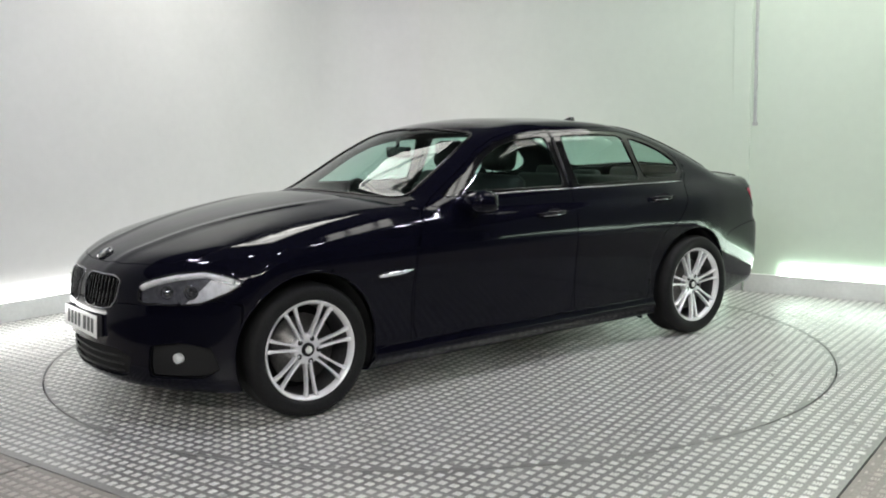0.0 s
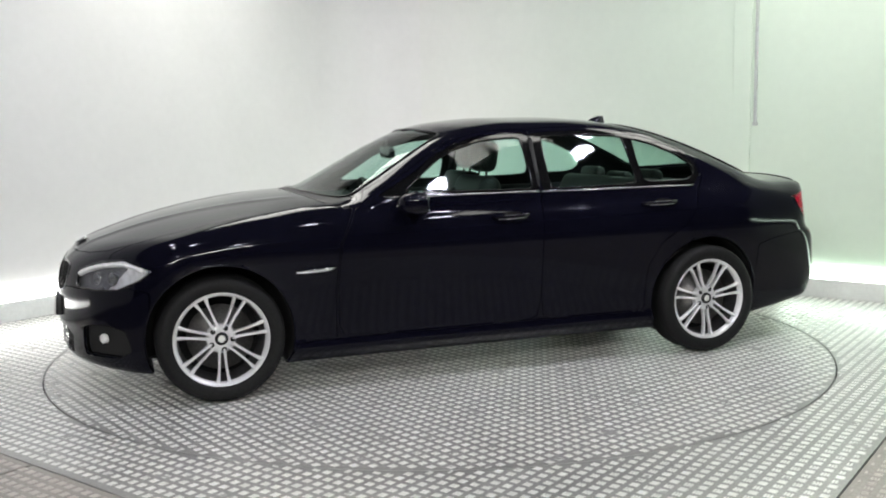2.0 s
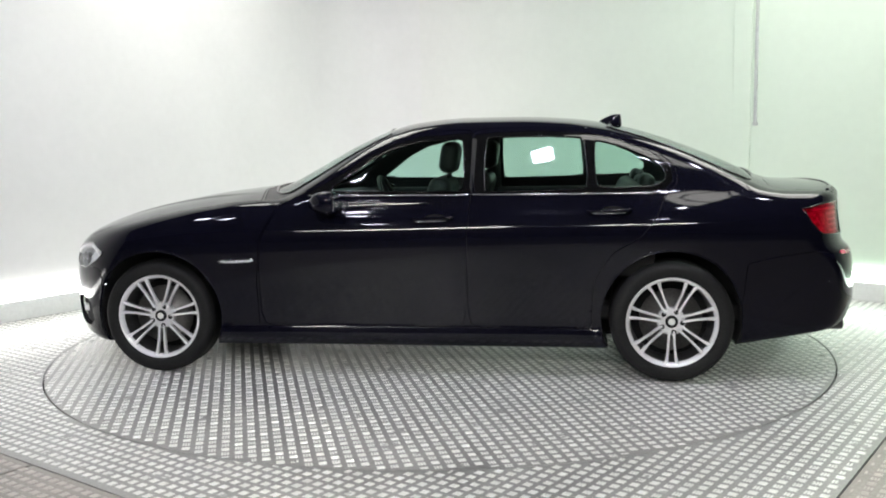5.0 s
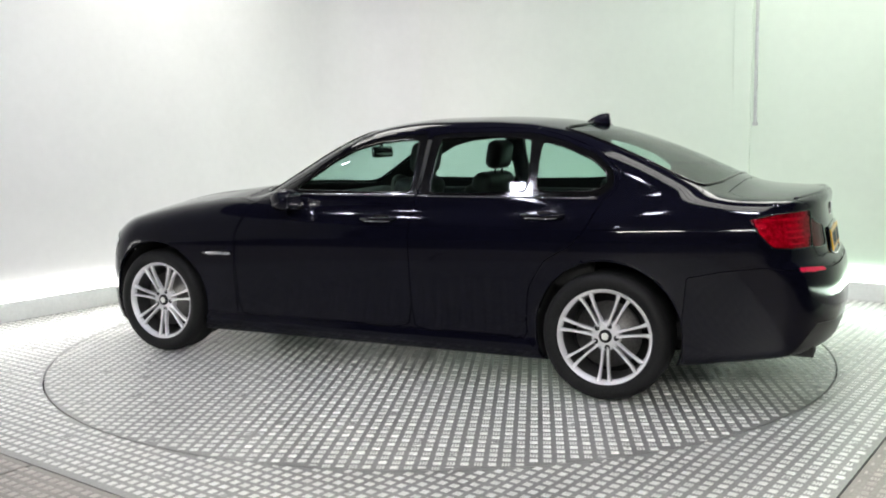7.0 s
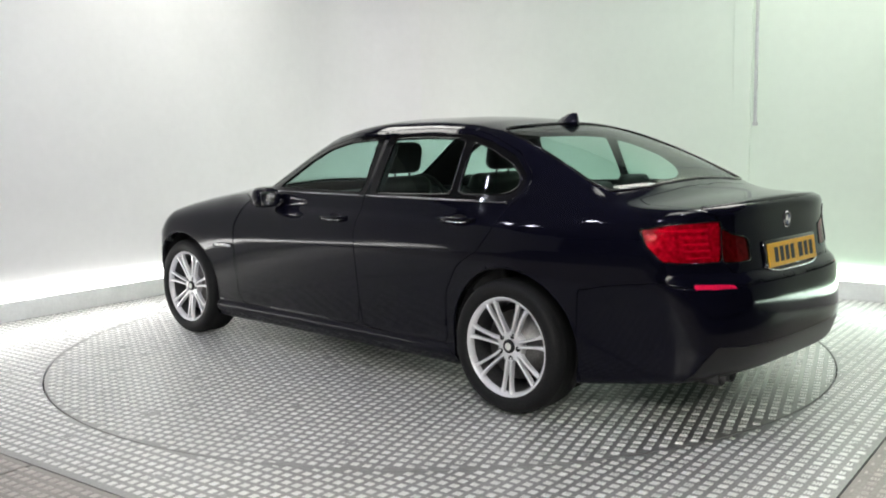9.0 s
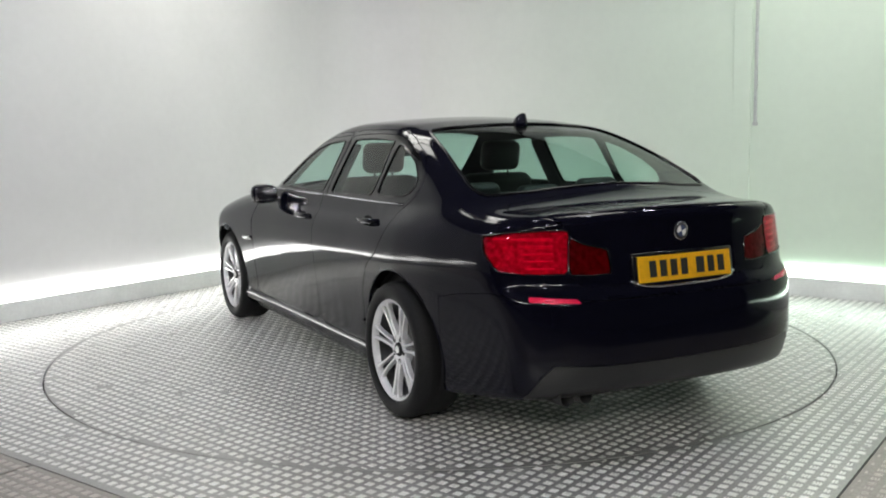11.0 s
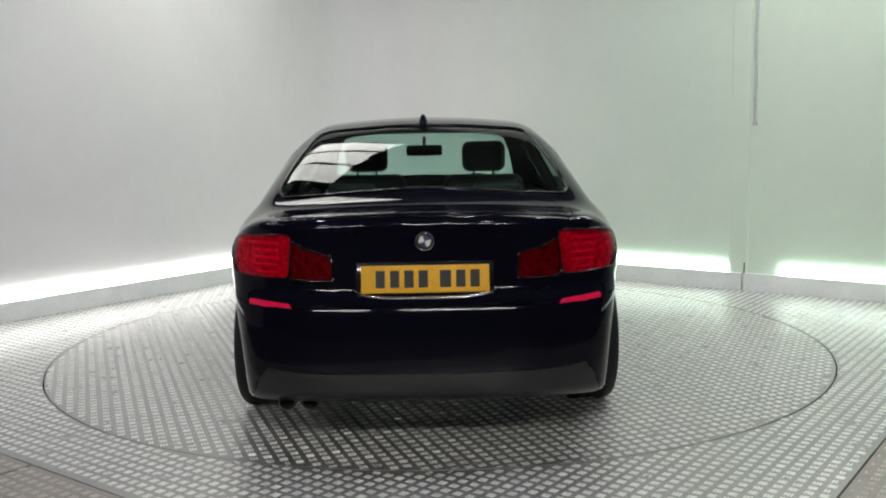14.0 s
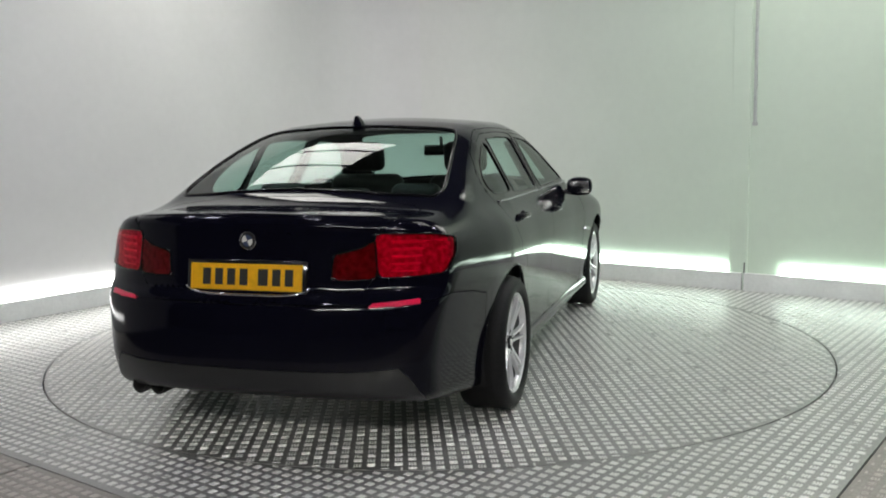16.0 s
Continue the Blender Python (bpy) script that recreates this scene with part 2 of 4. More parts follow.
def lozenges(spots, angle0, test, length=0.037, width=0.0095, height=0.0026, gap=0.0120):
    """Groups of three raised bars at plan spots (x, y, k); k picks the one or the other direction."""
    shape = [(-0.5, 0), (-0.38, 0.5), (0.38, 0.5), (0.5, 0), (0.38, -0.5), (-0.38, -0.5)]
    s = np.array(spots)
    ang = angle0 + np.where(s[:, 2] > 0, 0.0, math.pi / 2)
    s = np.repeat(s, 3, axis=0)
    ang = np.repeat(ang, 3)
    off = np.tile(np.array([-gap, 0.0, gap]), len(spots))
    s[:, 0] -= off * np.sin(ang)
    s[:, 1] += off * np.cos(ang)
    keep = np.array([test(x, y) for x, y in s[:, :2]])
    s, ang = s[keep], ang[keep]
    n = len(s)
    vs = np.zeros((n, 12, 3))
    for ring, (k, z) in enumerate(((1.0, 0.0), (0.72, height))):
        for i, (a, b) in enumerate(shape):
            px, py = a * (length - (1 - k) * width), b * width * k
            vs[:, ring * 6 + i, 0] = s[:, 0] + px * np.cos(ang) - py * np.sin(ang)
            vs[:, ring * 6 + i, 1] = s[:, 1] + px * np.sin(ang) + py * np.cos(ang)
            vs[:, ring * 6 + i, 2] = z
    one = [(11, 10, 9, 8, 7, 6)] + [((i + 1) % 6, i, 6 + i, 6 + (i + 1) % 6) for i in range(6)]
    faces = [tuple(j * 12 + v for v in f) for j in range(n) for f in one]
    return vs.reshape(-1, 3).tolist(), faces


PITCH = 0.058


def stud_field(test, name, mat, parent, z, frame_turn):
    """All lozenges of a sheet; test says which plan spots carry a bar."""
    spots = []
    n = int(7.5 / PITCH)
    c, s = math.cos(frame_turn), math.sin(frame_turn)
    for i in range(-n, n + 1):
        for j in range(-n, n + 1):
            u, v = i * PITCH, j * PITCH
            x, y = c * u - s * v, s * u + c * v
            if x * x + y * y < 56:
                spots.append((x, y, 1 if (i + j) % 2 else -1))
    vs, fs = lozenges(spots, frame_turn, test)
    me = bpy.data.meshes.new(name)
    me.from_pydata(vs, [], fs)
    me.materials.append(mat)
    ob = new(name, me)
    ob.location.z = z
    ob.parent = parent
    return tagged(ob, "raised lozenges pressed into the metal sheet", kind="stuff")


def build_floor():
    ground = slab(bmesh.new(), [plan(a, b) for a, b in ((-3.4, -9.7), (9.2, -9.7), (9.2, 3.2), (-3.4, 3.2))], -0.20, -0.03)
    tagged(put("ground", ground, GAP), "dark screed under the floor plates", "floor", kind="structure")
    # the square surround with the round opening
    n = 180
    bm = bmesh.new()

    def edge_point(p):
        a, b = p.dot(E1), p.dot(E2)
        k = min(PLATE_E1 / a if a > 1e-6 else 1e9, WHITE_WALL / a if a < -1e-6 else 1e9, GREEN_WALL / b if b > 1e-6 else 1e9, PLATE_E2 / b if b < -1e-6 else 1e9)
        return p * k

    angles = [2 * math.pi * i / n for i in range(n)]
    for a, b in ((PLATE_E1, GREEN_WALL), (PLATE_E1, PLATE_E2), (WHITE_WALL, GREEN_WALL), (WHITE_WALL, PLATE_E2)):
        p = plan(a, b)
        angles.append(math.atan2(p.y, p.x) % (2 * math.pi))
    angles.sort()
    inner = [Vector(((RADIUS + 0.010) * math.cos(t), (RADIUS + 0.010) * math.sin(t), 0)) for t in angles]
    outer = [edge_point(p) for p in inner]
    vi, vo = [bm.verts.new(p) for p in inner], [bm.verts.new(p) for p in outer]
    vd = [bm.verts.new((p.x, p.y, -0.025)) for p in inner]
    ve = [bm.verts.new((p.x, p.y, -0.025)) for p in outer]
    m = len(angles)
    for i in range(m):
        j = (i + 1) % m
        bm.faces.new((vi[i], vo[i], vo[j], vi[j]))
        bm.faces.new((vi[j], vd[j], vd[i], vi[i]))
        bm.faces.new((vo[i], ve[i], ve[j], vo[j]))
    sur = tagged(put("floor_surround", bm, STEEL), "square of metal tread plate round the turntable", "floor", kind="structure")

    def on_surround(x, y):
        a, b = E1.x * x + E1.y * y, E2.x * x + E2.y * y
        return x * x + y * y > (RADIUS + 0.023) ** 2 and WHITE_WALL + 0.07 < a < PLATE_E1 - 0.03 and PLATE_E2 + 0.03 < b < GREEN_WALL - 0.07 and not (y > 0.5 and a < WHITE_WALL + CORNER_R and b > GREEN_WALL - CORNER_R and (a - WHITE_WALL - CORNER_R) ** 2 + (b - GREEN_WALL + CORNER_R) ** 2 > (CORNER_R - 0.08) ** 2)
    stud_field(on_surround, "tread_pattern", STUD, sur, 0.0, YAW)
    # outer floor plates with open joints; those out of view are made dark to dim the car's reflections
    cells = []
    aa = [WHITE_WALL, -2.4, -0.02, PLATE_E1]
    for a0, a1 in zip(aa, aa[1:]):
        for b0, b1 in ((-4.1, PLATE_E2), (-6.6, -4.1), (-9.5, -6.6)):
            cells.append((a0, a1, b0, b1))
    for b0, b1 in ((-9.5, -6.6), (-6.6, -4.1), (-4.1, PLATE_E2), (PLATE_E2, -0.4), (-0.4, GREEN_WALL)):
        for a0, a1 in ((PLATE_E1, 5.4), (5.4, 9.0)):
            cells.append((a0, a1, b0, b1))
    outer_floor = tagged(new("floor_outer"), "grimy metal floor plates with open joints", "floor", kind="structure")
    g = 0.009
    for a0, a1, b0, b1 in cells:
        bm = slab(bmesh.new(), [plan(a, b) for a, b in ((a0 + g, b0 + g), (a1 - g, b0 + g), (a1 - g, b1 - g), (a0 + g, b1 - g))], -0.025, -0.001)
        part("floor_plate", bm, WARM_STEEL if b0 > -4.2 and a1 < 5.5 else UNSEEN_FLOOR, outer_floor, smooth=False)

    def on_outer(x, y):
        a, b = E1.x * x + E1.y * y, E2.x * x + E2.y * y
        if y < -4.6 or abs(x) > 4.5:
            return False
        return (b < PLATE_E2 - 0.03 or a > PLATE_E1 + 0.03) and abs(b + 4.1) > 0.03 and abs(a + 0.02) > 0.02 and a > WHITE_WALL + 0.05 and b < GREEN_WALL - 0.07 and b > -4.07 and a < 5.37
    stud_field(on_outer, "tread_pattern", WARM_STUD, outer_floor, -0.001, YAW)


def build_turntable():
    t = thing("turntable", "round metal tread-plate turntable, slowly turning with the car", "turntable")
    bm = bmesh.new()
    bmesh.ops.create_cone(bm, cap_ends=True, segments=180, radius1=RADIUS, radius2=RADIUS, depth=0.024, matrix=pose(0, 0, -0.012))
    part("disc", bm, STEEL, t, smooth=False)
    stud_field(lambda x, y: x * x + y * y < (RADIUS - 0.013) ** 2, "tread_pattern", STUD, t, 0.0, math.radians(20))
    return t


build_booth()
build_lights()
build_floor()
turntable = build_turntable()


# ---------------------------------------------------------------- the car: its body as one smooth form
def spline(xs, ys):
    """A smooth curve through points, with no overshoot."""
    xs, ys = np.array(xs, float), np.array(ys, float)
    h, d = np.diff(xs), np.diff(ys) / np.diff(xs)
    m = np.zeros(len(xs))
    m[0], m[-1] = d[0], d[-1]
    for i in range(1, len(xs) - 1):
        if d[i - 1] * d[i] > 0:
            w1, w2 = 2 * h[i] + h[i - 1], h[i] + 2 * h[i - 1]
            m[i] = (w1 + w2) / (w1 / d[i - 1] + w2 / d[i])

    def f(x):
        x = np.clip(x, xs[0], xs[-1])
        i = np.clip(np.searchsorted(xs, x) - 1, 0, len(h) - 1)
        t = (x - xs[i]) / h[i]
        return (2 * t**3 - 3 * t**2 + 1) * ys[i] + (t**3 - 2 * t**2 + t) * h[i] * m[i] + (3 * t**2 - 2 * t**3) * ys[i + 1] + (t**3 - t**2) * h[i] * m[i + 1]
    return f


def smax(a, b, k):
    h = np.maximum(k - np.abs(a - b), 0) / k
    return np.maximum(a, b) + h * h * k / 4


def smin(a, b, k):
    return -smax(-a, -b, k)


HOOD = spline([-2.65, -2.50, -2.40, -2.2, -2.0, -1.7, -1.2, -0.5, 0.3, 0.95, 1.2, 1.5, 1.8, 2.0, 2.15, 2.25, 2.33],
              [1.045, 1.055, 1.058, 1.068, 1.075, 1.07, 1.05, 1.04, 1.045, 1.054, 1.033, 0.989, 0.921, 0.857, 0.800, 0.754, 0.69])
CROWN = spline([-2.6, -2.0, -1.0, 0.6, 1.2, 2.0, 2.3], [0.05, 0.05, 0.04, 0.05, 0.068, 0.082, 0.08])
WIDTH = spline([0.10, 0.17, 0.28, 0.40, 0.52, 0.62, 0.70, 0.76, 0.81, 0.86, 0.91, 0.96, 1.03, 1.12],
               [0.845, 0.866, 0.882, 0.893, 0.905, 0.916, 0.9245, 0.929, 0.929, 0.921, 0.905, 0.882, 0.848, 0.79])
WAIST = spline([-2.6, -2.3, -2.0, -1.75, -1.5, -0.8, 0.4, 1.0, 1.5, 2.0, 2.4], [-0.17, -0.105, -0.052, -0.016, 0.002, -0.012, -0.014, -0.004, 0.002, -0.005, -0.02])
NOSE = spline([0.10, 0.18, 0.28, 0.40, 0.52, 0.62, 0.72, 0.80, 0.90], [2.19, 2.245, 2.280, 2.291, 2.287, 2.277, 2.250, 2.20, 2.10])
TAIL = spline([0.12, 0.22, 0.32, 0.45, 0.60, 0.655, 0.70, 0.745, 0.80, 0.86, 0.92, 0.97, 1.02, 1.06, 1.10], [2.44, 2.49, 2.545, 2.578, 2.570, 2.563, 2.548, 2.506, 2.495, 2.485, 2.476, 2.474, 2.477, 2.474, 2.46])
BOTTOM = spline([-2.6, -2.4, -2.1, -1.85, -1.2, 1.6, 2.0, 2.3], [0.300, 0.272, 0.228, 0.195, 0.165, 0.165, 0.175, 0.195])
ROOF = spline([-2.75, -2.3, -2.1, -1.9, -1.7, -1.5, -1.3, -1.15, -0.95, -0.6, -0.3, 0.0, 0.2, 0.4, 0.6, 0.8, 1.0, 1.2, 2.4],
              [0.70, 0.985, 1.080, 1.176, 1.263, 1.339, 1.400, 1.431, 1.459, 1.477, 1.476, 1.452, 1.405, 1.320, 1.215, 1.108, 1.004, 0.90, 0.1])


def flank_y(x, z):
    """Half the body's width: a rounded shoulder that rises to the rear, and a skirt between the wheels."""
    flare = 0.022 * np.exp(-((z - 0.24) / 0.03) ** 2) * np.clip((1.25 - np.abs(x)) / 0.15, 0, 1)
    return WIDTH(z + 0.018 * x) + WAIST(x) + flare


def field(x, y, z):
    """Below zero inside the body; y from the middle plane outwards."""
    crease = 0.007 * np.exp(-((y - 0.20 - 0.20 * (2.25 - x)) / 0.04) ** 2) * np.clip((x - 0.95) / 0.3, 0, 1)
    low = z - (HOOD(x) - CROWN(x) * (y / 0.8) ** 2.2 + crease)
    side = y - flank_y(x, z)
    low = smax(low, side, 0.10)
    low = smax(low, x - (NOSE(z) - 0.50 * (np.abs(y) / 0.93) ** 2.45), 0.09)
    low = smax(low, -x - (TAIL(z) - 0.33 * (np.abs(y) / 0.93) ** 3.4), 0.055)
    xs = x + np.where(x > -0.55, 0.26, -0.22) * y * y * np.clip(np.abs(x + 0.55) / 0.5, 0, 1)
    top = (z - (ROOF(xs) - (0.042 - 0.018 * np.clip(-x - 0.6, 0, 1)) * (y / 0.6) ** 2)) * 0.87
    flank = (y - (0.838 - 0.55 * (z - 1.03) - 0.06 * np.maximum(-x - 1.25, 0))) * 0.85
    green = smax(top, flank, 0.085)
    green = smax(green, 0.98 - z, 0.05)
    return smax(smin(low, green, 0.045), BOTTOM(x) - z, 0.04)


def body_grid():
    phi = np.radians(np.linspace(-90, 90, 131))
    z0 = 0.62
    rows = []
    for t in np.radians(np.linspace(90, 2, 46)):
        rows.append((-1.75, -math.sin(t), math.cos(t)))
    for x in np.linspace(-1.75, 1.5, 150):
        rows.append((x, 0.0, 1.0))
    for t in np.radians(np.linspace(2, 90, 46)):
        rows.append((1.5, math.sin(t), math.cos(t)))
    r = np.array(rows)
    ox, dx, dr = r[:, :1], r[:, 1:2], r[:, 2:3]
    dy, dz = dr * np.cos(phi)[None], dr * np.sin(phi)[None]
    dx = dx + 0 * dy
    lo, hi = np.zeros_like(dy), np.full_like(dy, 2.0)
    for _ in range(40):
        mid = (lo + hi) / 2
        inside = field(ox + mid * dx, mid * dy, z0 + mid * dz) < 0
        lo, hi = np.where(inside, mid, lo), np.where(inside, hi, mid)
    return np.stack([ox + lo * dx, lo * dy, z0 + lo * dz], -1)


def body_half():
    g = body_grid()
    bm = bmesh.new()
    nu, nv = g.shape[:2]
    vs = [[bm.verts.new(g[i, j]) for j in range(nv)] for i in range(nu)]
    for i in range(nu - 1):
        for j in range(nv - 1):
            bm.faces.new((vs[i][j], vs[i][j + 1], vs[i + 1][j + 1], vs[i + 1][j]))
    bmesh.ops.remove_doubles(bm, verts=bm.verts[:], dist=1e-5)
    bmesh.ops.recalc_face_normals(bm, faces=bm.faces[:])
    return bm


PAINT = material("black_blue_metallic_paint", (0.0035, 0.0035, 0.0085), 0.30, 0.0, coat=1.0, coat_rough=0.07, spec=0.0)


PAINT.node_tree.nodes["Principled BSDF"].inputs["Coat IOR"].default_value = 1.31


def skin_x(y, z, back):
    """Where the body's skin lies at its nose or tail."""
    x = -2.75 if back else 2.5
    for _ in range(200):
        if float(field(np.array(x), np.array(abs(y)), np.array(z))) < 0:
            break
        x += 0.004 if back else -0.004
    return x
grain(PAINT, 700, 0.25, second=2.0, second_amount=0.1)
DULL_TRIM = material("polished_black_trim", (0.004, 0.004, 0.0045), 0.07, spec=0.35)
INNER = material("matte_black_inner", (0.012, 0.012, 0.013), 0.85)
TRIM = material("gloss_black_trim", (0.010, 0.010, 0.011), 0.12, coat=0.6)
PLASTIC = grain(material("textured_black_plastic", (0.022, 0.022, 0.023), 0.48), 300, 0.2, 0.2, distance=0.0005)
VALANCE = grain(material("dark_grey_bumper_plastic", (0.016, 0.016, 0.017), 0.36), 300, 0.15, 0.15, distance=0.0005)
CHROME = grain(material("bright_chrome", (0.80, 0.80, 0.82), 0.10, 1.0), 60, 0.03)
DARK_CHROME = grain(material("dark_chrome", (0.34, 0.34, 0.36), 0.16, 1.0), 60, 0.03)
# the rim's inside in a darker alloy: the shade behind the spokes as colour
BARREL = grain(material("shaded_wheel_barrel", (0.07, 0.07, 0.072), 0.5, 0.4), 60, 0.2)
ALLOY = grain(material("silver_alloy_paint", (0.88, 0.88, 0.90), 0.26, 0.35, coat=0.6), 500, 0.06, second=8, second_amount=0.06)
BRAKE = grain(material("bare_brake_steel", (0.20, 0.195, 0.19), 0.42, 0.85), 120, 0.25, rough=0.1)
PIPE_STEEL = grain(material("dark_pipe_steel", (0.05, 0.05, 0.05), 0.4, 0.6), 120, 0.25)
RUBBER = grain(material("black_tyre_rubber", (0.010, 0.010, 0.0105), 0.6, spec=0.25), 90, 0.25, 0.3, distance=0.001)
RED_LENS = grain(material("red_lamp_lens", (0.80, 0.012, 0.075), 0.16, coat=1.0), 260, 0.2, 0.15, distance=0.0006)
LAMP_BACK = grain(material("ribbed_lamp_back", (0.55, 0.52, 0.52), 0.30, 0.1), 45, 0.5, 0.5, distance=0.002)
LAMP_GREY = grain(material("smoked_lamp_bowl", (0.16, 0.16, 0.18), 0.28, 0.3), 40, 0.3, 0.3)
REFLECTOR = grain(material("silver_lamp_bowl", (0.92, 0.92, 0.94), 0.30, 0.15), 30, 0.15, 0.3)
YELLOW = grain(material("yellow_plate", (0.88, 0.46, 0.015), 0.30, coat=0.3), 40, 0.08)
PLATE_WHITE = grain(material("white_plate", (0.75, 0.75, 0.72), 0.30, coat=0.3), 40, 0.05)
INK = material("black_plate_bar", (0.02, 0.02, 0.02), 0.5)
LEATHER = grain(material("black_seat_leather", (0.018, 0.0175, 0.017), 0.5, spec=0.3), 120, 0.25, 0.3, distance=0.001)
CABIN = grain(material("charcoal_cabin_trim", (0.020, 0.020, 0.021), 0.65, spec=0.3), 90, 0.2, 0.2, distance=0.001)
HEADLINER = grain(material("grey_headliner", (0.20, 0.20, 0.19), 0.9), 200, 0.1, 0.1)
BLUE = material("badge_blue", (0.03, 0.05, 0.12), 0.3, coat=0.5)
WINDOW = glass("green_tinted_window", (0.66, 0.83, 0.77))
RED_GLASS = glass("red_lamp_glass", (0.92, 0.03, 0.15))
DEEP_RED_GLASS = glass("deep_red_lamp_glass", (0.40, 0.006, 0.035))
CLEAR = glass("clear_lamp_lens", (0.90, 0.91, 0.93))

# ---------------------------------------------------------------- panels cut from the form
SIDE, UP, FRONT = Vector((0, 1, 0)), Vector((0, 0, 1)), Vector((1, 0, 0))


def rounded(pts, r=0.12, times=2):
    """A closed outline with its corners taken off."""
    for _ in range(times):
        out = []
        for i, p in enumerate(pts):
            a, b = pts[i - 1], pts[(i + 1) % len(pts)]
            out += [p + (a - p) * r, p + (b - p) * r]
        pts = out
        r = 0.25
    return pts


def inside(u, w, poly):
    n, hit = len(poly), False
    j = n - 1
    for i in range(n):
        (xi, yi), (xj, yj) = poly[i], poly[j]
        if (yi > w) != (yj > w) and u < (xj - xi) * (w - yi) / (yj - yi) + xi:
            hit = not hit
        j = i
    return hit


class Cutter:
    def __init__(self):
        self.bm = body_half()
        self.layer = self.bm.faces.layers.int.new("panel")
        self.names = [""]

    def region(self, name, pts, axis, where=None, r=0.12, times=2):
        """Cuts an outline into the form, seen along axis, and gives the faces in it that name."""
        if name not in self.names:
            self.names.append(name)
        rid = self.names.index(name)
        if axis is SIDE:
            pts = [Vector((x, 0, z)) for x, z in pts]
        elif axis is UP:
            pts = [Vector((x, y, 0)) for x, y in pts]
        elif axis is FRONT:
            pts = [Vector((0, y, z)) for y, z in pts]
        else:
            pts = [Vector(p) for p in pts]
        if times:
            pts = rounded(pts, r, times)
        w = (UP if abs(axis.z) < 0.9 else FRONT)
        u = axis.cross(w).normalized()
        w = u.cross(axis).normalized()
        flat = [(p.dot(u), p.dot(w)) for p in pts]
        lo_u, hi_u = min(p[0] for p in flat) - 0.06, max(p[0] for p in flat) + 0.06
        lo_w, hi_w = min(p[1] for p in flat) - 0.06, max(p[1] for p in flat) + 0.06
        cand = {}
        for f in self.bm.faces:
            c = f.calc_center_median()
            if lo_u < c.dot(u) < hi_u and lo_w < c.dot(w) < hi_w and (where is None or where(c, f.normal)):
                cand[f] = True
        n = len(pts)
        for i in range(n):
            a, b = pts[i], pts[(i + 1) % n]
            d = b - a
            d -= axis * d.dot(axis)
            if d.length < 1e-6:
                continue
            ln = d.length
            k = d / ln
            near = []
            for f in cand:
                q = f.calc_center_median() - a
                s = q.dot(k)
                e = q - axis * q.dot(axis) - k * s
                if -0.035 < s < ln + 0.035 and e.length < 0.05:
                    near.append(f)
            if not near:
                continue
            es = dict.fromkeys(e for f in near for e in f.edges)
            vs = dict.fromkeys(v for f in near for v in f.verts)
            res = bmesh.ops.bisect_plane(self.bm, geom=[*near, *es, *vs], dist=1e-5, plane_co=a, plane_no=k.cross(axis).normalized())
            for g in res["geom"]:
                if isinstance(g, bmesh.types.BMFace):
                    cand[g] = True
        for f in cand:
            c = f.calc_center_median()
            if inside(c.dot(u), c.dot(w), flat):
                f[self.layer] = rid

    def take(self, names, side="both", offset=0.0):
        """A new mesh of the faces with these names: 'L', 'R' or both sides, moved inwards by offset."""
        ids = {self.names.index(n) for n in names}
        out = bmesh.new()
        faces = [f for f in self.bm.faces if f[self.layer] in ids]
        for sgn in ((1, -1) if side == "both" else ((1,) if side == "L" else (-1,))):
            made = {}
            for f in faces:
                row = []
                for v in f.verts:
                    if v not in made:
                        p = v.co - v.normal * offset
                        if abs(v.co.y) < 1e-4:
                            p.y = 0
                        made[v] = out.verts.new((p.x, p.y * sgn, p.z))
                    row.append(made[v])
                try:
                    out.faces.new(row if sgn > 0 else row[::-1])
                except ValueError:
                    pass
        if side == "both":
            mid = [v for v in out.verts if abs(v.co.y) < 1e-4]
            bmesh.ops.remove_doubles(out, verts=mid, dist=2e-4)
        out.normal_update()
        return out


def finish(bm, gap=0.0022, flange=0.014):
    """Draws a panel's rim back for the shut line and folds it inwards."""
    rim = [e for e in bm.edges if e.is_boundary]
    move = {}
    for e in rim:
        f = e.link_faces[0]
        a, b = e.verts
        d = f.normal.cross(b.co - a.co)
        if d.dot(f.calc_center_median() - a.co) < 0:
            d = -d
        if d.length > 1e-9:
            d.normalize()
            for v in (a, b):
                move[v] = move.get(v, Vector()) + d
    normals = {v: v.normal.copy() for v in move}
    for v, d in move.items():
        if d.length > 1e-6:
            v.co += d.normalized() * gap
    new_v = {v: bm.verts.new(v.co - n * flange) for v, n in normals.items()}
    for e in rim:
        a, b = e.verts
        if a not in new_v or b not in new_v:
            continue
        loop = e.link_loops[0]
        a, b = loop.vert, loop.link_loop_next.vert
        corners = (b, a, new_v[a], new_v[b])
        if bm.faces.get(corners):
            continue
        f = bm.faces.new(corners)
        e.smooth = False
        for k in f.edges:
            if k is not e and (k.verts[0] in normals) != (k.verts[1] in normals):
                k.smooth = True
    return bm


def rims(bm):
    """The closed rims of an open mesh, each as a list of points."""
    edges = dict.fromkeys(e for e in bm.edges if e.is_boundary)
    loops = []
    while edges:
        e = edges.popitem()[0]
        first, v = e.verts
        row = [first.co.copy(), v.co.copy()]
        while v is not first:
            nxt = [k for k in v.link_edges if k in edges]
            if not nxt:
                break
            edges.pop(nxt[0], None)
            v = nxt[0].other_vert(v)
            row.append(v.co.copy())
        loops.append(row)
    return loops


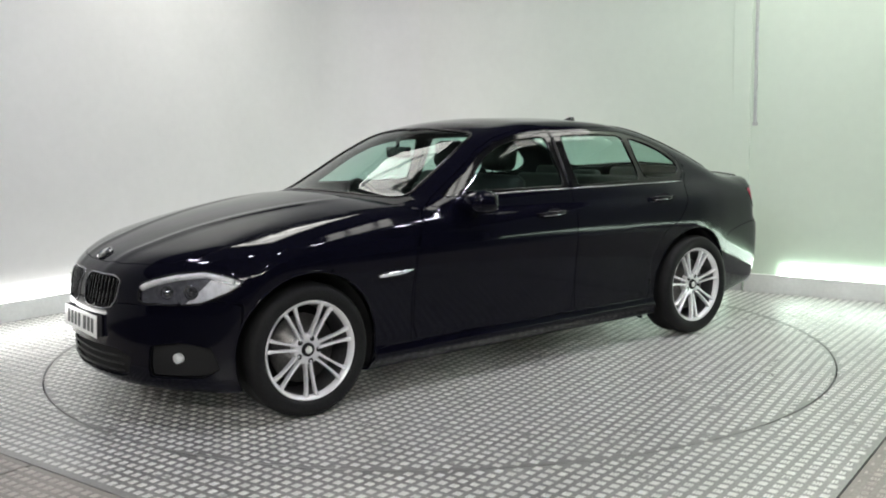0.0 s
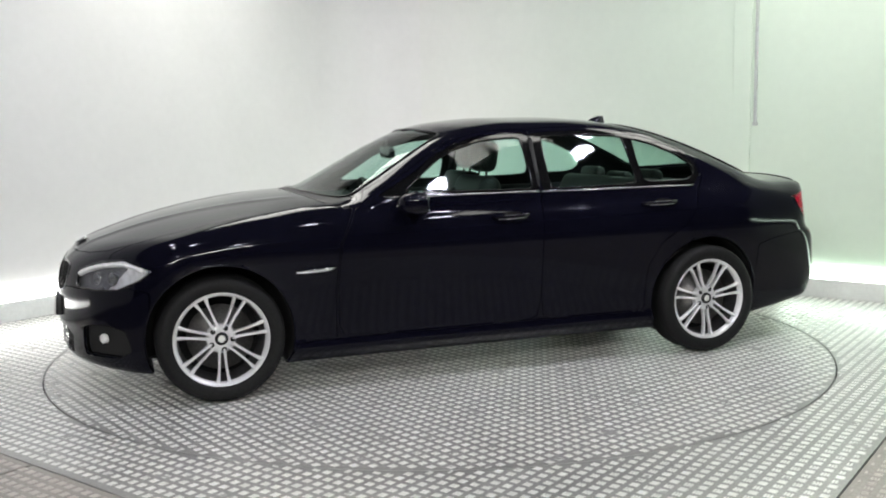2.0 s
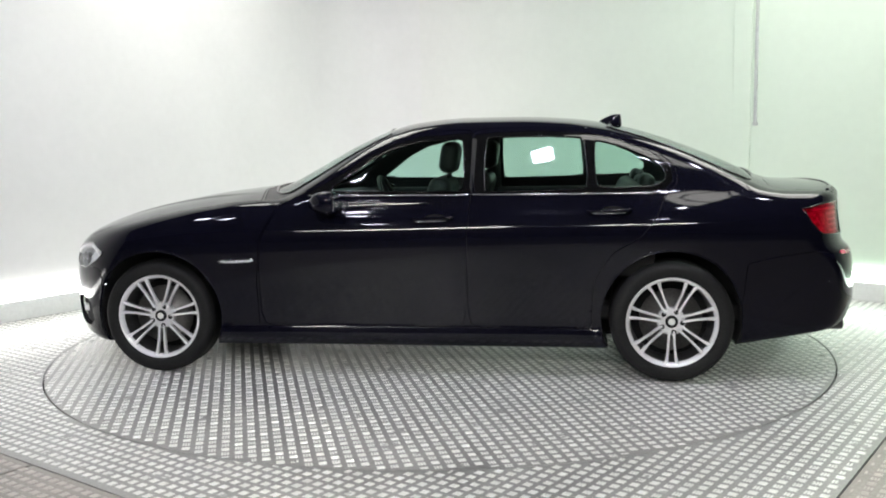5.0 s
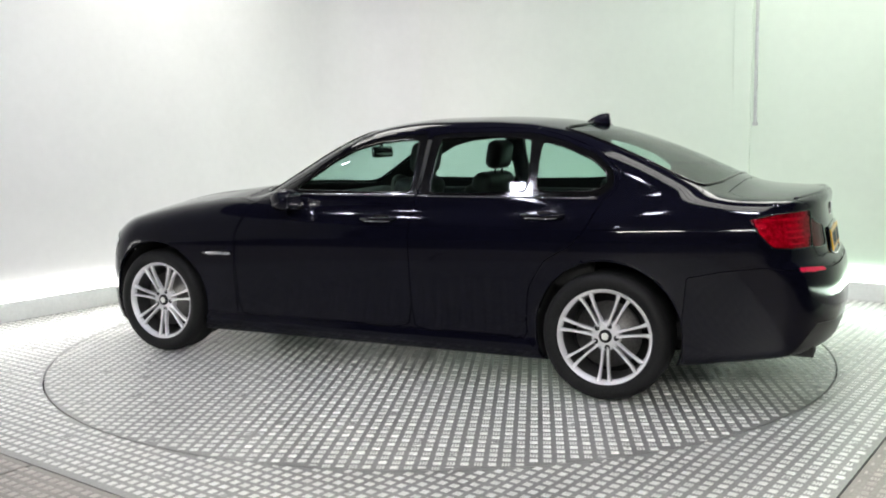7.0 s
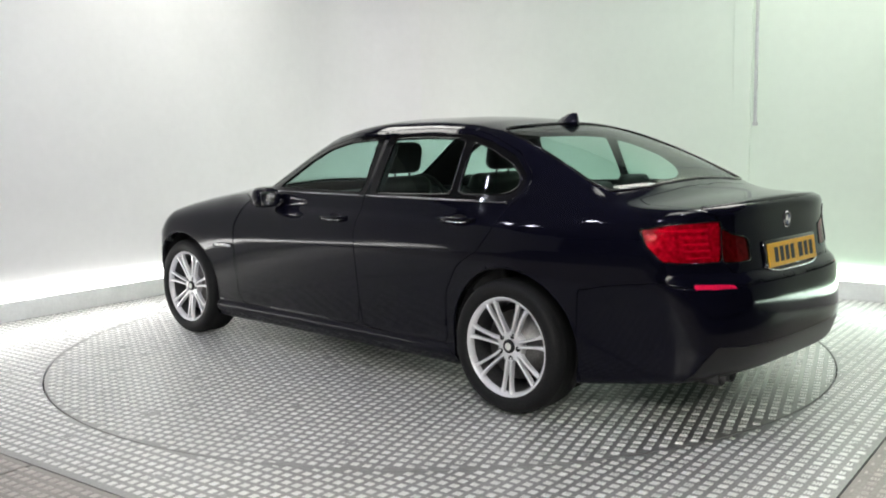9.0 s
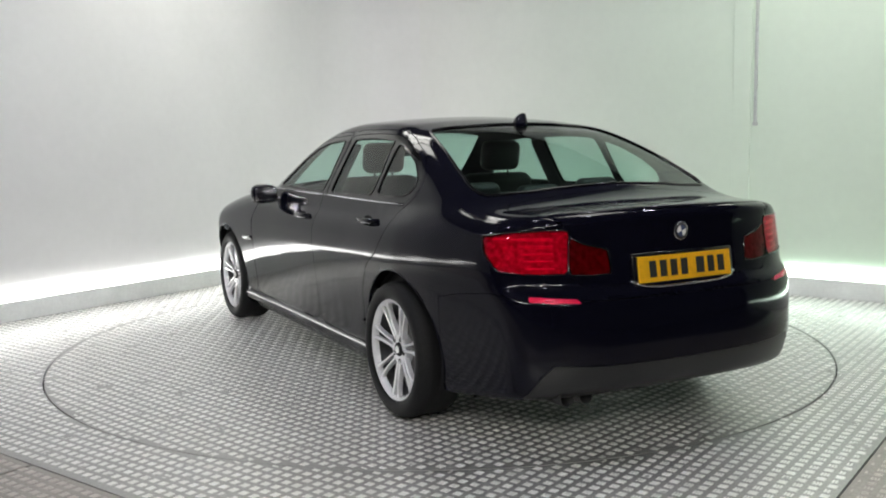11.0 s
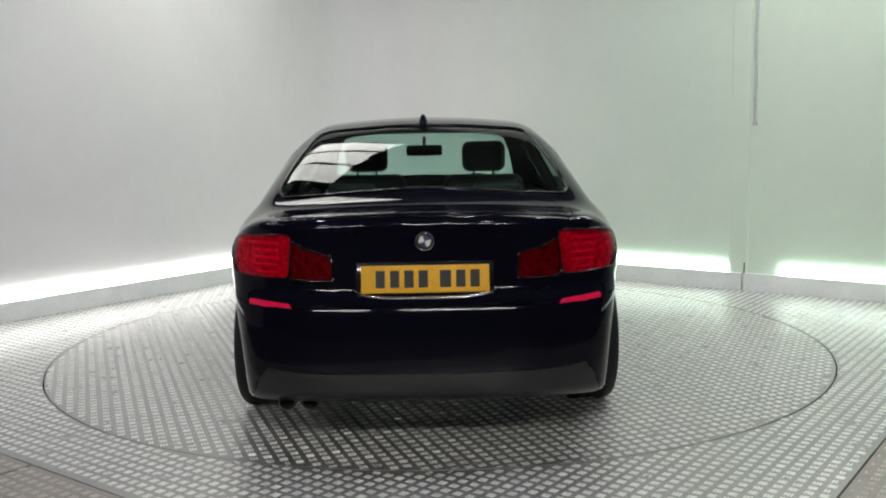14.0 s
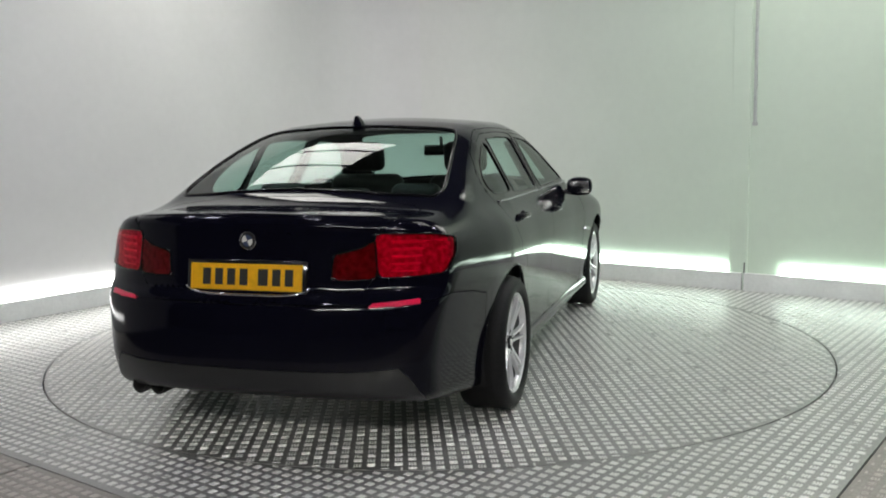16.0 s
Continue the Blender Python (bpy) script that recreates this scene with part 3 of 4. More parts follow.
def tube(bm, path, radius, sides=8, closed=False, flat=1.0):
    if closed and (path[0] - path[-1]).length < 1e-5:
        path = path[:-1]
    n = len(path)
    rings, ref = [], None
    for i, p in enumerate(path):
        a = path[i - 1] if (closed or i) else p
        b = path[(i + 1) % n] if (closed or i < n - 1) else p
        d = (b - a).normalized()
        if ref is None:
            ref = d.orthogonal().normalized()
        ref = (ref - d * ref.dot(d)).normalized()
        s = d.cross(ref)
        rings.append([bm.verts.new(p + ref * (radius * math.cos(2 * math.pi * k / sides)) + s * (radius * flat * math.sin(2 * math.pi * k / sides))) for k in range(sides)])
    last = n if closed else n - 1
    for i in range(last):
        r, q = rings[i], rings[(i + 1) % n]
        for k in range(sides):
            bm.faces.new((r[k], r[(k + 1) % sides], q[(k + 1) % sides], q[k]))
    if not closed:
        bm.faces.new(rings[0][::-1])
        bm.faces.new(rings[-1])
    return bm


def thin(path, step):
    out = [path[0]]
    for p in path[1:]:
        if (p - out[-1]).length > step:
            out.append(p)
    return out


def lathe(bm, profile, m=Matrix(), steps=56):
    """A profile of (radius, height) turned about the local z axis."""
    rings = []
    for r, h in profile:
        rings.append([bm.verts.new(m @ Vector((r * math.cos(2 * math.pi * k / steps), r * math.sin(2 * math.pi * k / steps), h))) for k in range(steps)])
    for a, b in zip(rings, rings[1:]):
        for k in range(steps):
            bm.faces.new((a[k], a[(k + 1) % steps], b[(k + 1) % steps], b[k]))
    return bm


def loft(bm, rings, caps=True):
    vs = [[bm.verts.new(p) for p in r] for r in rings]
    n = len(rings[0])
    for a, b in zip(vs, vs[1:]):
        for k in range(n):
            bm.faces.new((a[k], a[(k + 1) % n], b[(k + 1) % n], b[k]))
    if caps:
        bm.faces.new(vs[0][::-1])
        bm.faces.new(vs[-1])
    bmesh.ops.recalc_face_normals(bm, faces=bm.faces[:])
    return bm


HUB_F, HUB_R, HUB_Z = 1.471, -1.484, 0.335


def circle(x, z, r, n=40):
    return [(x + r * math.cos(2 * math.pi * k / n), z + r * math.sin(2 * math.pi * k / n)) for k in range(n)]


def cut_panels():
    c = Cutter()
    R = c.region
    flank = lambda p, n: p.y > 0.30
    R("front_bumper", [(1.80, 0.05), (1.835, 0.40), (1.82, 0.60), (1.90, 0.625), (2.1, 0.60), (2.6, 0.585), (2.6, 0.05)], SIDE, None, 0.05, 1)
    R("rear_bumper", [(-1.87, 0.05), (-1.862, 0.42), (-1.885, 0.655), (-2.05, 0.69), (-2.25, 0.715), (-2.36, 0.70), (-2.8, 0.672), (-2.8, 0.05)], SIDE, None, 0.05, 1)
    R("front_fender", [(0.86, 0.30), (0.862, 0.55), (0.835, 0.80), (0.74, 0.985), (0.92, 1.005), (1.2, 0.985), (1.6, 0.925), (1.85, 0.85), (1.98, 0.79), (2.05, 0.70), (1.90, 0.62), (1.815, 0.605), (1.832, 0.40), (1.80, 0.17), (1.2, 0.17), (0.86, 0.20)], SIDE, lambda p, n: p.y > 0.60, 0.05, 1)
    R("hood", [(0.985, -0.06), (0.975, 0.30), (0.905, 0.58), (0.865, 0.745), (1.0, 0.765), (1.3, 0.765), (1.6, 0.745), (1.85, 0.705), (2.0, 0.60), (2.10, 0.46), (2.165, 0.28), (2.19, 0.10), (2.19, -0.06)], UP, lambda p, n: n.z > 0.1 and p.z > 0.6, 0.10, 2)
    R("cowl", [(0.978, -0.06), (0.962, 0.30), (0.893, 0.57), (0.85, 0.735), (0.70, 0.71), (0.78, 0.57), (0.87, 0.3), (0.89, -0.06)], UP, lambda p, n: n.z > 0.1 and p.z > 0.9, 0.08, 1)
    R("windscreen", [(0.935, -0.06), (0.915, 0.25), (0.845, 0.50), (0.765, 0.645), (0.70, 0.665), (0.56, 0.642), (0.36, 0.60), (0.16, 0.545), (0.125, 0.50), (0.165, 0.30), (0.19, -0.06)], UP, lambda p, n: n.z > 0.1 and p.z > 0.95, 0.12, 2)
    R("lid", [(-2.055, -0.06), (-2.05, 0.35), (-2.035, 0.60), (-2.10, 0.645), (-2.3, 0.635), (-2.42, 0.59), (-2.7, 0.56), (-2.7, -0.06)], UP, lambda p, n: n.z > 0.35 and p.z > 0.9, 0.08, 2)
    R("lid", [(-0.06, 1.2), (0.575, 1.2), (0.575, 0.92), (0.555, 0.80), (0.50, 0.725), (0.44, 0.692), (-0.06, 0.692)], FRONT, lambda p, n: p.x < -2.2 and n.z < 0.5, 0.08, 2)
    R("rear_window", [(-1.185, -0.06), (-1.175, 0.30), (-1.14, 0.49), (-1.17, 0.54), (-1.30, 0.575), (-1.6, 0.635), (-1.83, 0.675), (-1.92, 0.655), (-1.975, 0.45), (-1.995, 0.2), (-2.0, -0.06)], UP, lambda p, n: n.z > 0.25 and p.z > 1.0, 0.12, 2)
    R("front_door", [(0.842, 0.285), (0.85, 0.55), (0.825, 0.80), (0.73, 0.975), (0.62, 1.045), (0.37, 1.19), (0.23, 1.278), (0.08, 1.345), (-0.10, 1.388), (-0.378, 1.402), (-0.384, 1.05), (-0.36, 0.80), (-0.36, 0.285)], SIDE, flank, 0.08, 2)
    R("rear_door", [(-0.378, 1.402), (-0.75, 1.408), (-1.02, 1.397), (-1.2, 1.352), (-1.39, 1.278), (-1.51, 1.18), (-1.515, 1.09), (-1.44, 1.01), (-1.39, 0.90), (-1.31, 0.80), (-1.16, 0.715), (-1.065, 0.56), (-1.05, 0.40), (-1.05, 0.285), (-0.36, 0.285), (-0.36, 0.80), (-0.384, 1.05)], SIDE, flank, 0.08, 2)
    R("side_skirt", [(1.20, 0.10), (1.055, 0.285), (-1.055, 0.285), (-1.20, 0.10)], SIDE, lambda p, n: p.y > 0.6, 0.03, 1)
    R("trim_front", [(0.60, 1.036), (0.36, 1.166), (0.23, 1.254), (0.09, 1.319), (-0.08, 1.362), (-0.374, 1.377), (-0.378, 1.031)], SIDE, flank, 0.06, 1)
    R("trim_rear", [(-0.388, 1.377), (-0.75, 1.384), (-1.02, 1.373), (-1.2, 1.329), (-1.38, 1.259), (-1.485, 1.172), (-1.492, 1.10), (-1.43, 1.044), (-1.05, 1.036), (-0.392, 1.030)], SIDE, flank, 0.08, 2)
    R("glass_front", [(0.45, 1.060), (0.34, 1.140), (0.22, 1.228), (0.09, 1.294), (-0.08, 1.337), (-0.325, 1.352), (-0.345, 1.052)], SIDE, flank, 0.05, 2)
    R("glass_rear", [(-0.455, 1.354), (-0.75, 1.360), (-1.01, 1.348), (-1.035, 1.062), (-0.45, 1.050)], SIDE, flank, 0.05, 2)
    R("glass_quarter", [(-1.065, 1.336), (-1.2, 1.301), (-1.36, 1.234), (-1.45, 1.162), (-1.458, 1.112), (-1.40, 1.074), (-1.075, 1.064)], SIDE, flank, 0.10, 2)
    for x in (HUB_F, HUB_R):
        R("arch", circle(x, HUB_Z + 0.008, 0.383), SIDE, lambda p, n: p.y > 0.45, 0, 0)
    R("head_lamp", [(2.165, 0.505, 0.700), (2.058, 0.646, 0.745), (1.942, 0.768, 0.762), (1.80, 0.889, 0.715), (1.865, 0.861, 0.665), (1.975, 0.768, 0.610), (2.075, 0.674, 0.602), (2.18, 0.506, 0.604)], Vector((0.68, 0.73, 0)).normalized(), lambda p, n: p.x > 1.5, 0.12, 2)
    R("lid_lamp", [(0.562, 0.955), (0.49, 0.915), (0.385, 0.892), (0.375, 0.790), (0.46, 0.786), (0.560, 0.792)], FRONT, lambda p, n: p.x < -2.2, 0.08, 1)
    R("tail_lamp", [(-2.205, 0.855, 0.948), (-2.32, 0.770, 0.970), (-2.42, 0.62, 0.977), (-2.45, 0.580, 0.972), (-2.45, 0.580, 0.795), (-2.36, 0.72, 0.797), (-2.275, 0.81, 0.808), (-2.225, 0.845, 0.875)], Vector((-0.75, 0.66, 0)).normalized(), lambda p, n: p.x < -2.0 and p.y > 0.5, 0.08, 1)
    R("reflector", [(0.545, 0.682), (0.56, 0.700), (0.735, 0.712), (0.735, 0.690)], FRONT, lambda p, n: p.x < -2.2, 0.05, 1)
    R("valance", [(-0.06, 0.415), (0.50, 0.420), (0.66, 0.430), (0.70, 0.38), (0.74, 0.28), (0.74, 0.05), (-0.06, 0.05)], FRONT, lambda p, n: p.x < -2.1, 0.06, 1)
    R("kidney", [(0.034, 0.700), (0.06, 0.722), (0.30, 0.722), (0.372, 0.705), (0.365, 0.620), (0.33, 0.575), (0.27, 0.560), (0.09, 0.560), (0.045, 0.585)], FRONT, lambda p, n: p.x > 2.0, 0.10, 2)
    R("intake", [(-0.06, 0.375), (0.36, 0.375), (0.45, 0.335), (0.40, 0.235), (-0.06, 0.225)], FRONT, lambda p, n: p.x > 1.9, 0.08, 1)
    R("side_intake", [(0.56, 0.405), (0.70, 0.425), (0.80, 0.40), (0.82, 0.30), (0.76, 0.255), (0.53, 0.245)], FRONT, lambda p, n: p.x > 1.85, 0.08, 2)
    # weld slivers, keep the middle seam in its plane
    bmesh.ops.remove_doubles(c.bm, verts=c.bm.verts[:], dist=0.0035)
    for v in c.bm.verts:
        if v.co.y < 0.004:
            v.co.y = 0.0
    bmesh.ops.dissolve_degenerate(c.bm, edges=c.bm.edges[:], dist=0.0005)
    c.bm.normal_update()
    return c


# ---------------------------------------------------------------- wheels
def make_wheel(parent, x, y, side, turn):
    """One road wheel; its outer face looks to +z before it is set upright."""
    wheel = new("wheel")
    wheel.parent = parent
    wheel.matrix_basis = Matrix.Translation((x, y, HUB_Z)) @ pose(0, 0, 0, -90 * side) @ pose(0, 0, 0, 0, 0, turn)
    tagged(wheel, "silver alloy wheel with seven double spokes and a black tyre")
    half = 0.122
    prof = [(0.228, -half + 0.02), (0.243, -half), (0.285, -half - 0.004), (0.318, -half + 0.008), (0.331, -half + 0.03)]
    for k in (-0.066, -0.06, -0.024, -0.018, 0.018, 0.024, 0.06, 0.066):
        prof.append((0.335 - (0.006 if 0.018 <= abs(k) <= 0.024 else 0.0), k))
    prof += [(0.331, half - 0.03), (0.320, half - 0.010), (0.307, half + 0.001), (0.290, half + 0.004), (0.268, half + 0.001), (0.252, half - 0.008), (0.247, half - 0.030)]
    part("tyre", lathe(bmesh.new(), prof, steps=72), RUBBER, wheel)
    part("rim", lathe(bmesh.new(), [(0.226, 0.080), (0.229, 0.096), (0.236, 0.103), (0.244, 0.111), (0.248, 0.112), (0.250, 0.107), (0.247, 0.09)], steps=72), ALLOY, wheel)
    part("barrel", lathe(bmesh.new(), [(0.212, -0.10), (0.222, 0.05), (0.226, 0.081)], steps=48), BARREL, wheel, "dark inner barrel of the rim")
    for k in range(7):
        bm = bmesh.new()
        for s in (-1, 1):
            rings = []
            for r, off, wid, top, deep in ((0.040, 0.011, 0.0105, 0.078, 0.036), (0.072, 0.0135, 0.0076, 0.084, 0.032), (0.108, 0.0155, 0.0068, 0.090, 0.028), (0.150, 0.0185, 0.0068, 0.096, 0.026), (0.188, 0.0225, 0.0073, 0.101, 0.024), (0.214, 0.0265, 0.0090, 0.104, 0.024), (0.232, 0.031, 0.0120, 0.105, 0.024)):
                cx = s * off
                rings.append([Vector((r, cx - wid, top - deep)), Vector((r, cx - wid, top - 0.005)), Vector((r, cx - wid * 0.55, top)), Vector((r, cx + wid * 0.55, top)), Vector((r, cx + wid, top - 0.005)), Vector((r, cx + wid, top - deep))])
            loft(bm, rings)
        bmesh.ops.rotate(bm, verts=bm.verts[:], cent=(0, 0, 0), matrix=Matrix.Rotation(2 * math.pi * k / 7, 3, "Z"))
        part("spoke", bm, ALLOY, wheel, smooth=False)
    part("hub", lathe(bmesh.new(), [(0.080, 0.040), (0.078, 0.070), (0.071, 0.080), (0.045, 0.080), (0.038, 0.076), (0.0, 0.076)], steps=48), ALLOY, wheel)
    for k in range(5):
        a = 2 * math.pi * (k / 5) + 0.2
        b = lathe(bmesh.new(), [(0.0135, 0.0795), (0.0135, 0.0815), (0.009, 0.082), (0.008, 0.0805), (0.0, 0.0805)], Matrix.Translation((0.058 * math.cos(a), 0.058 * math.sin(a), 0.0)), 16)
        part("bolt_hole", b, INNER, wheel)
    cap = part("centre_cap", lathe(bmesh.new(), [(0.034, 0.074), (0.034, 0.083), (0.031, 0.086), (0.0, 0.087)], steps=32), INNER, wheel, "black centre cap with a pale disc")
    part("badge", lathe(bmesh.new(), [(0.019, 0.0868), (0.018, 0.0885), (0.0, 0.089)], steps=24), PLATE_WHITE, cap)
    part("brake_disc", lathe(bmesh.new(), [(0.172, 0.0), (0.172, 0.022), (0.09, 0.024), (0.085, 0.036), (0.0, 0.036)], steps=48), BRAKE, wheel, "grey steel brake disc")
    part("liner", lathe(bmesh.new(), [(0.214, -0.06), (0.0, -0.06)], steps=32), INNER, wheel)


# ---------------------------------------------------------------- the car's fittings
def pillow(bm, m, sx, sy, sz, bevel):
    return box(bm, m, sx, sy, sz, bevel, 4)


def make_mirror(car, s):
    """Door mirror: a rounded housing on a short foot, with its glass to the rear."""
    bm = bmesh.new()
    rings = []
    for x, y0, y1, z0, z1 in ((0.365, 0.875, 1.030, 0.957, 1.052), (0.385, 0.868, 1.040, 0.945, 1.066), (0.43, 0.868, 1.036, 0.943, 1.070), (0.48, 0.880, 1.015, 0.952, 1.058), (0.515, 0.90, 0.98, 0.972, 1.030)):
        r = []
        for k in range(20):
            a = 2 * math.pi * k / 20
            ca, sa = math.cos(a), math.sin(a)
            q = (abs(ca) ** 3.2 + abs(sa) ** 3.2) ** (-1 / 3.2)
            r.append(Vector((x, s * ((y0 + y1) / 2 + (y1 - y0) / 2 * ca * q), (z0 + z1) / 2 + (z1 - z0) / 2 * sa * q)))
        rings.append(r)
    m = part("mirror_housing", loft(bm, rings), PAINT, car, "black door mirror housing")
    g = bmesh.new()
    pillow(g, pose(0.366, s * 0.953, 1.004), 0.008, 0.135, 0.078, 0.003)
    part("mirror_glass", g, CHROME, m, "mirror glass")
    f = bmesh.new()
    loft(f, [[Vector((0.40 + dx, s * y, z + dz)) for dx, dz in ((-0.035, -0.014), (0.05, -0.014), (0.05, 0.014), (-0.035, 0.014))] for y, z in ((0.78, 1.005), (0.84, 0.975), (0.90, 0.965))])
    part("mirror_foot", f, TRIM, m)


def make_handle(door, x, z, s):
    y = float(flank_y(np.array(x), np.array(z)))
    bm = bmesh.new()
    tube(bm, [Vector((x + 0.115, s * (y - 0.008), z - 0.004)), Vector((x + 0.095, s * (y + 0.014), z - 0.002)), Vector((x + 0.04, s * (y + 0.026), z)), Vector((x - 0.05, s * (y + 0.026), z + 0.002)), Vector((x - 0.095, s * (y + 0.016), z + 0.003)), Vector((x - 0.115, s * (y - 0.008), z + 0.003))], 0.013, 10, flat=0.8)
    h = part("handle", bm, PAINT, door, "body-coloured pull handle with a bright edge")
    b = bmesh.new()
    tube(b, [Vector((x + 0.085, s * (y + 0.022), z - 0.011)), Vector((x, s * (y + 0.031), z - 0.010)), Vector((x - 0.085, s * (y + 0.023), z - 0.008))], 0.0035, 6)
    part("handle_strip", b, CHROME, h, "thin chrome strip")
    r = bmesh.new()
    lathe(r, [(0.052, 0.0), (0.046, -0.006), (0.0, -0.010)], Matrix.Translation((x - 0.02, s * (y + 0.002), z - 0.004)) @ pose(0, 0, 0, -90 * s) @ Matrix.Diagonal((1.3, 0.6, 0.6, 1)), 24)
    part("handle_cup", r, INNER, door)


def make_seat(car, x, y, width, height, name="seat"):
    """A car seat: cushion, leaning back with side bolsters, headrest on two posts."""
    bm = bmesh.new()
    pillow(bm, pose(x + 0.22, y, 0.50, 0, -8), 0.52, width, 0.16, 0.06)
    for s in (-1, 1):
        pillow(bm, pose(x + 0.22, y + s * (width / 2 - 0.04), 0.54, 0, -8), 0.46, 0.09, 0.14, 0.04)
    seat = part("seat", bm, LEATHER, car, "black leather seat")
    b = bmesh.new()
    pillow(b, pose(x - 0.12, y, 0.53 + height / 2, 0, -17), 0.14, width * 0.96, height, 0.06)
    for s in (-1, 1):
        pillow(b, pose(x - 0.09, y + s * (width / 2 - 0.05), 0.50 + height / 2, 0, -17), 0.16, 0.10, height * 0.8, 0.045)
    part("seat_back", b, LEATHER, seat)
    top = 0.53 + height
    hx = x - 0.13 - math.tan(radians(17)) * height / 2
    h = bmesh.new()
    pillow(h, pose(hx - 0.01, y, top + 0.105, 0, -10), 0.11, 0.27, 0.19, 0.05)
    part("headrest", h, LEATHER, seat)
    for s in (-1, 1):
        p = tube(bmesh.new(), [Vector((hx, y + s * 0.06, top - 0.03)), Vector((hx - 0.008, y + s * 0.06, top + 0.06))], 0.007, 8)
        part("headrest_post", p, CHROME, seat)


def plate(parent, name, centre, lean, back, base, label):
    """A number plate with plain bars in place of its characters; seen from outside, at the front or the back."""
    bm = bmesh.new()
    box(bm, Matrix(), 0.006, 0.52, 0.111, 0.002)
    ob = part(name, bm, base, parent, label, smooth=False)
    ob.matrix_basis = Matrix.Translation(centre) @ pose(0, 0, 0, 0, lean) @ pose(0, 0, 0, 0, 0, 180 if back else 0)
    x = -0.207
    for k, w in enumerate((0.050, 0.050, 0.050, 0.050, 0.0, 0.058, 0.050, 0.050)):
        if w:
            b = box(bmesh.new(), pose(0.0036, x + w / 2, 0), 0.002, w - 0.012, 0.070, 0.0008, 1)
            part("plate_bar", b, INK, ob, "black bar", smooth=False)
            x += w + 0.008
        else:
            x += 0.028
    return ob


def emblem(parent, m, r):
    bm = lathe(bmesh.new(), [(r, -0.006), (r, 0.002), (r * 0.9, 0.005), (0.0, 0.006)], m, 32)
    e = part("emblem", bm, INNER, parent, "small round black, blue and white emblem")
    for k in range(4):
        q = bmesh.new()
        n = 8
        vs = [q.verts.new(m @ Vector((0, 0, 0.0075)))] + [q.verts.new(m @ Vector((r * 0.68 * math.cos(math.pi / 2 * (k + i / n)), r * 0.68 * math.sin(math.pi / 2 * (k + i / n)), 0.0072))) for i in range(n + 1)]
        for i in range(n):
            q.faces.new((vs[0], vs[i + 1], vs[i + 2]))
        part("emblem_quarter", q, BLUE if k % 2 else PLATE_WHITE, e)
    ring = lathe(bmesh.new(), [(r * 1.04, -0.004), (r * 1.06, 0.004), (r * 0.98, 0.006), (r * 0.94, 0.003)], m, 32)
    part("emblem_ring", ring, CHROME, e)


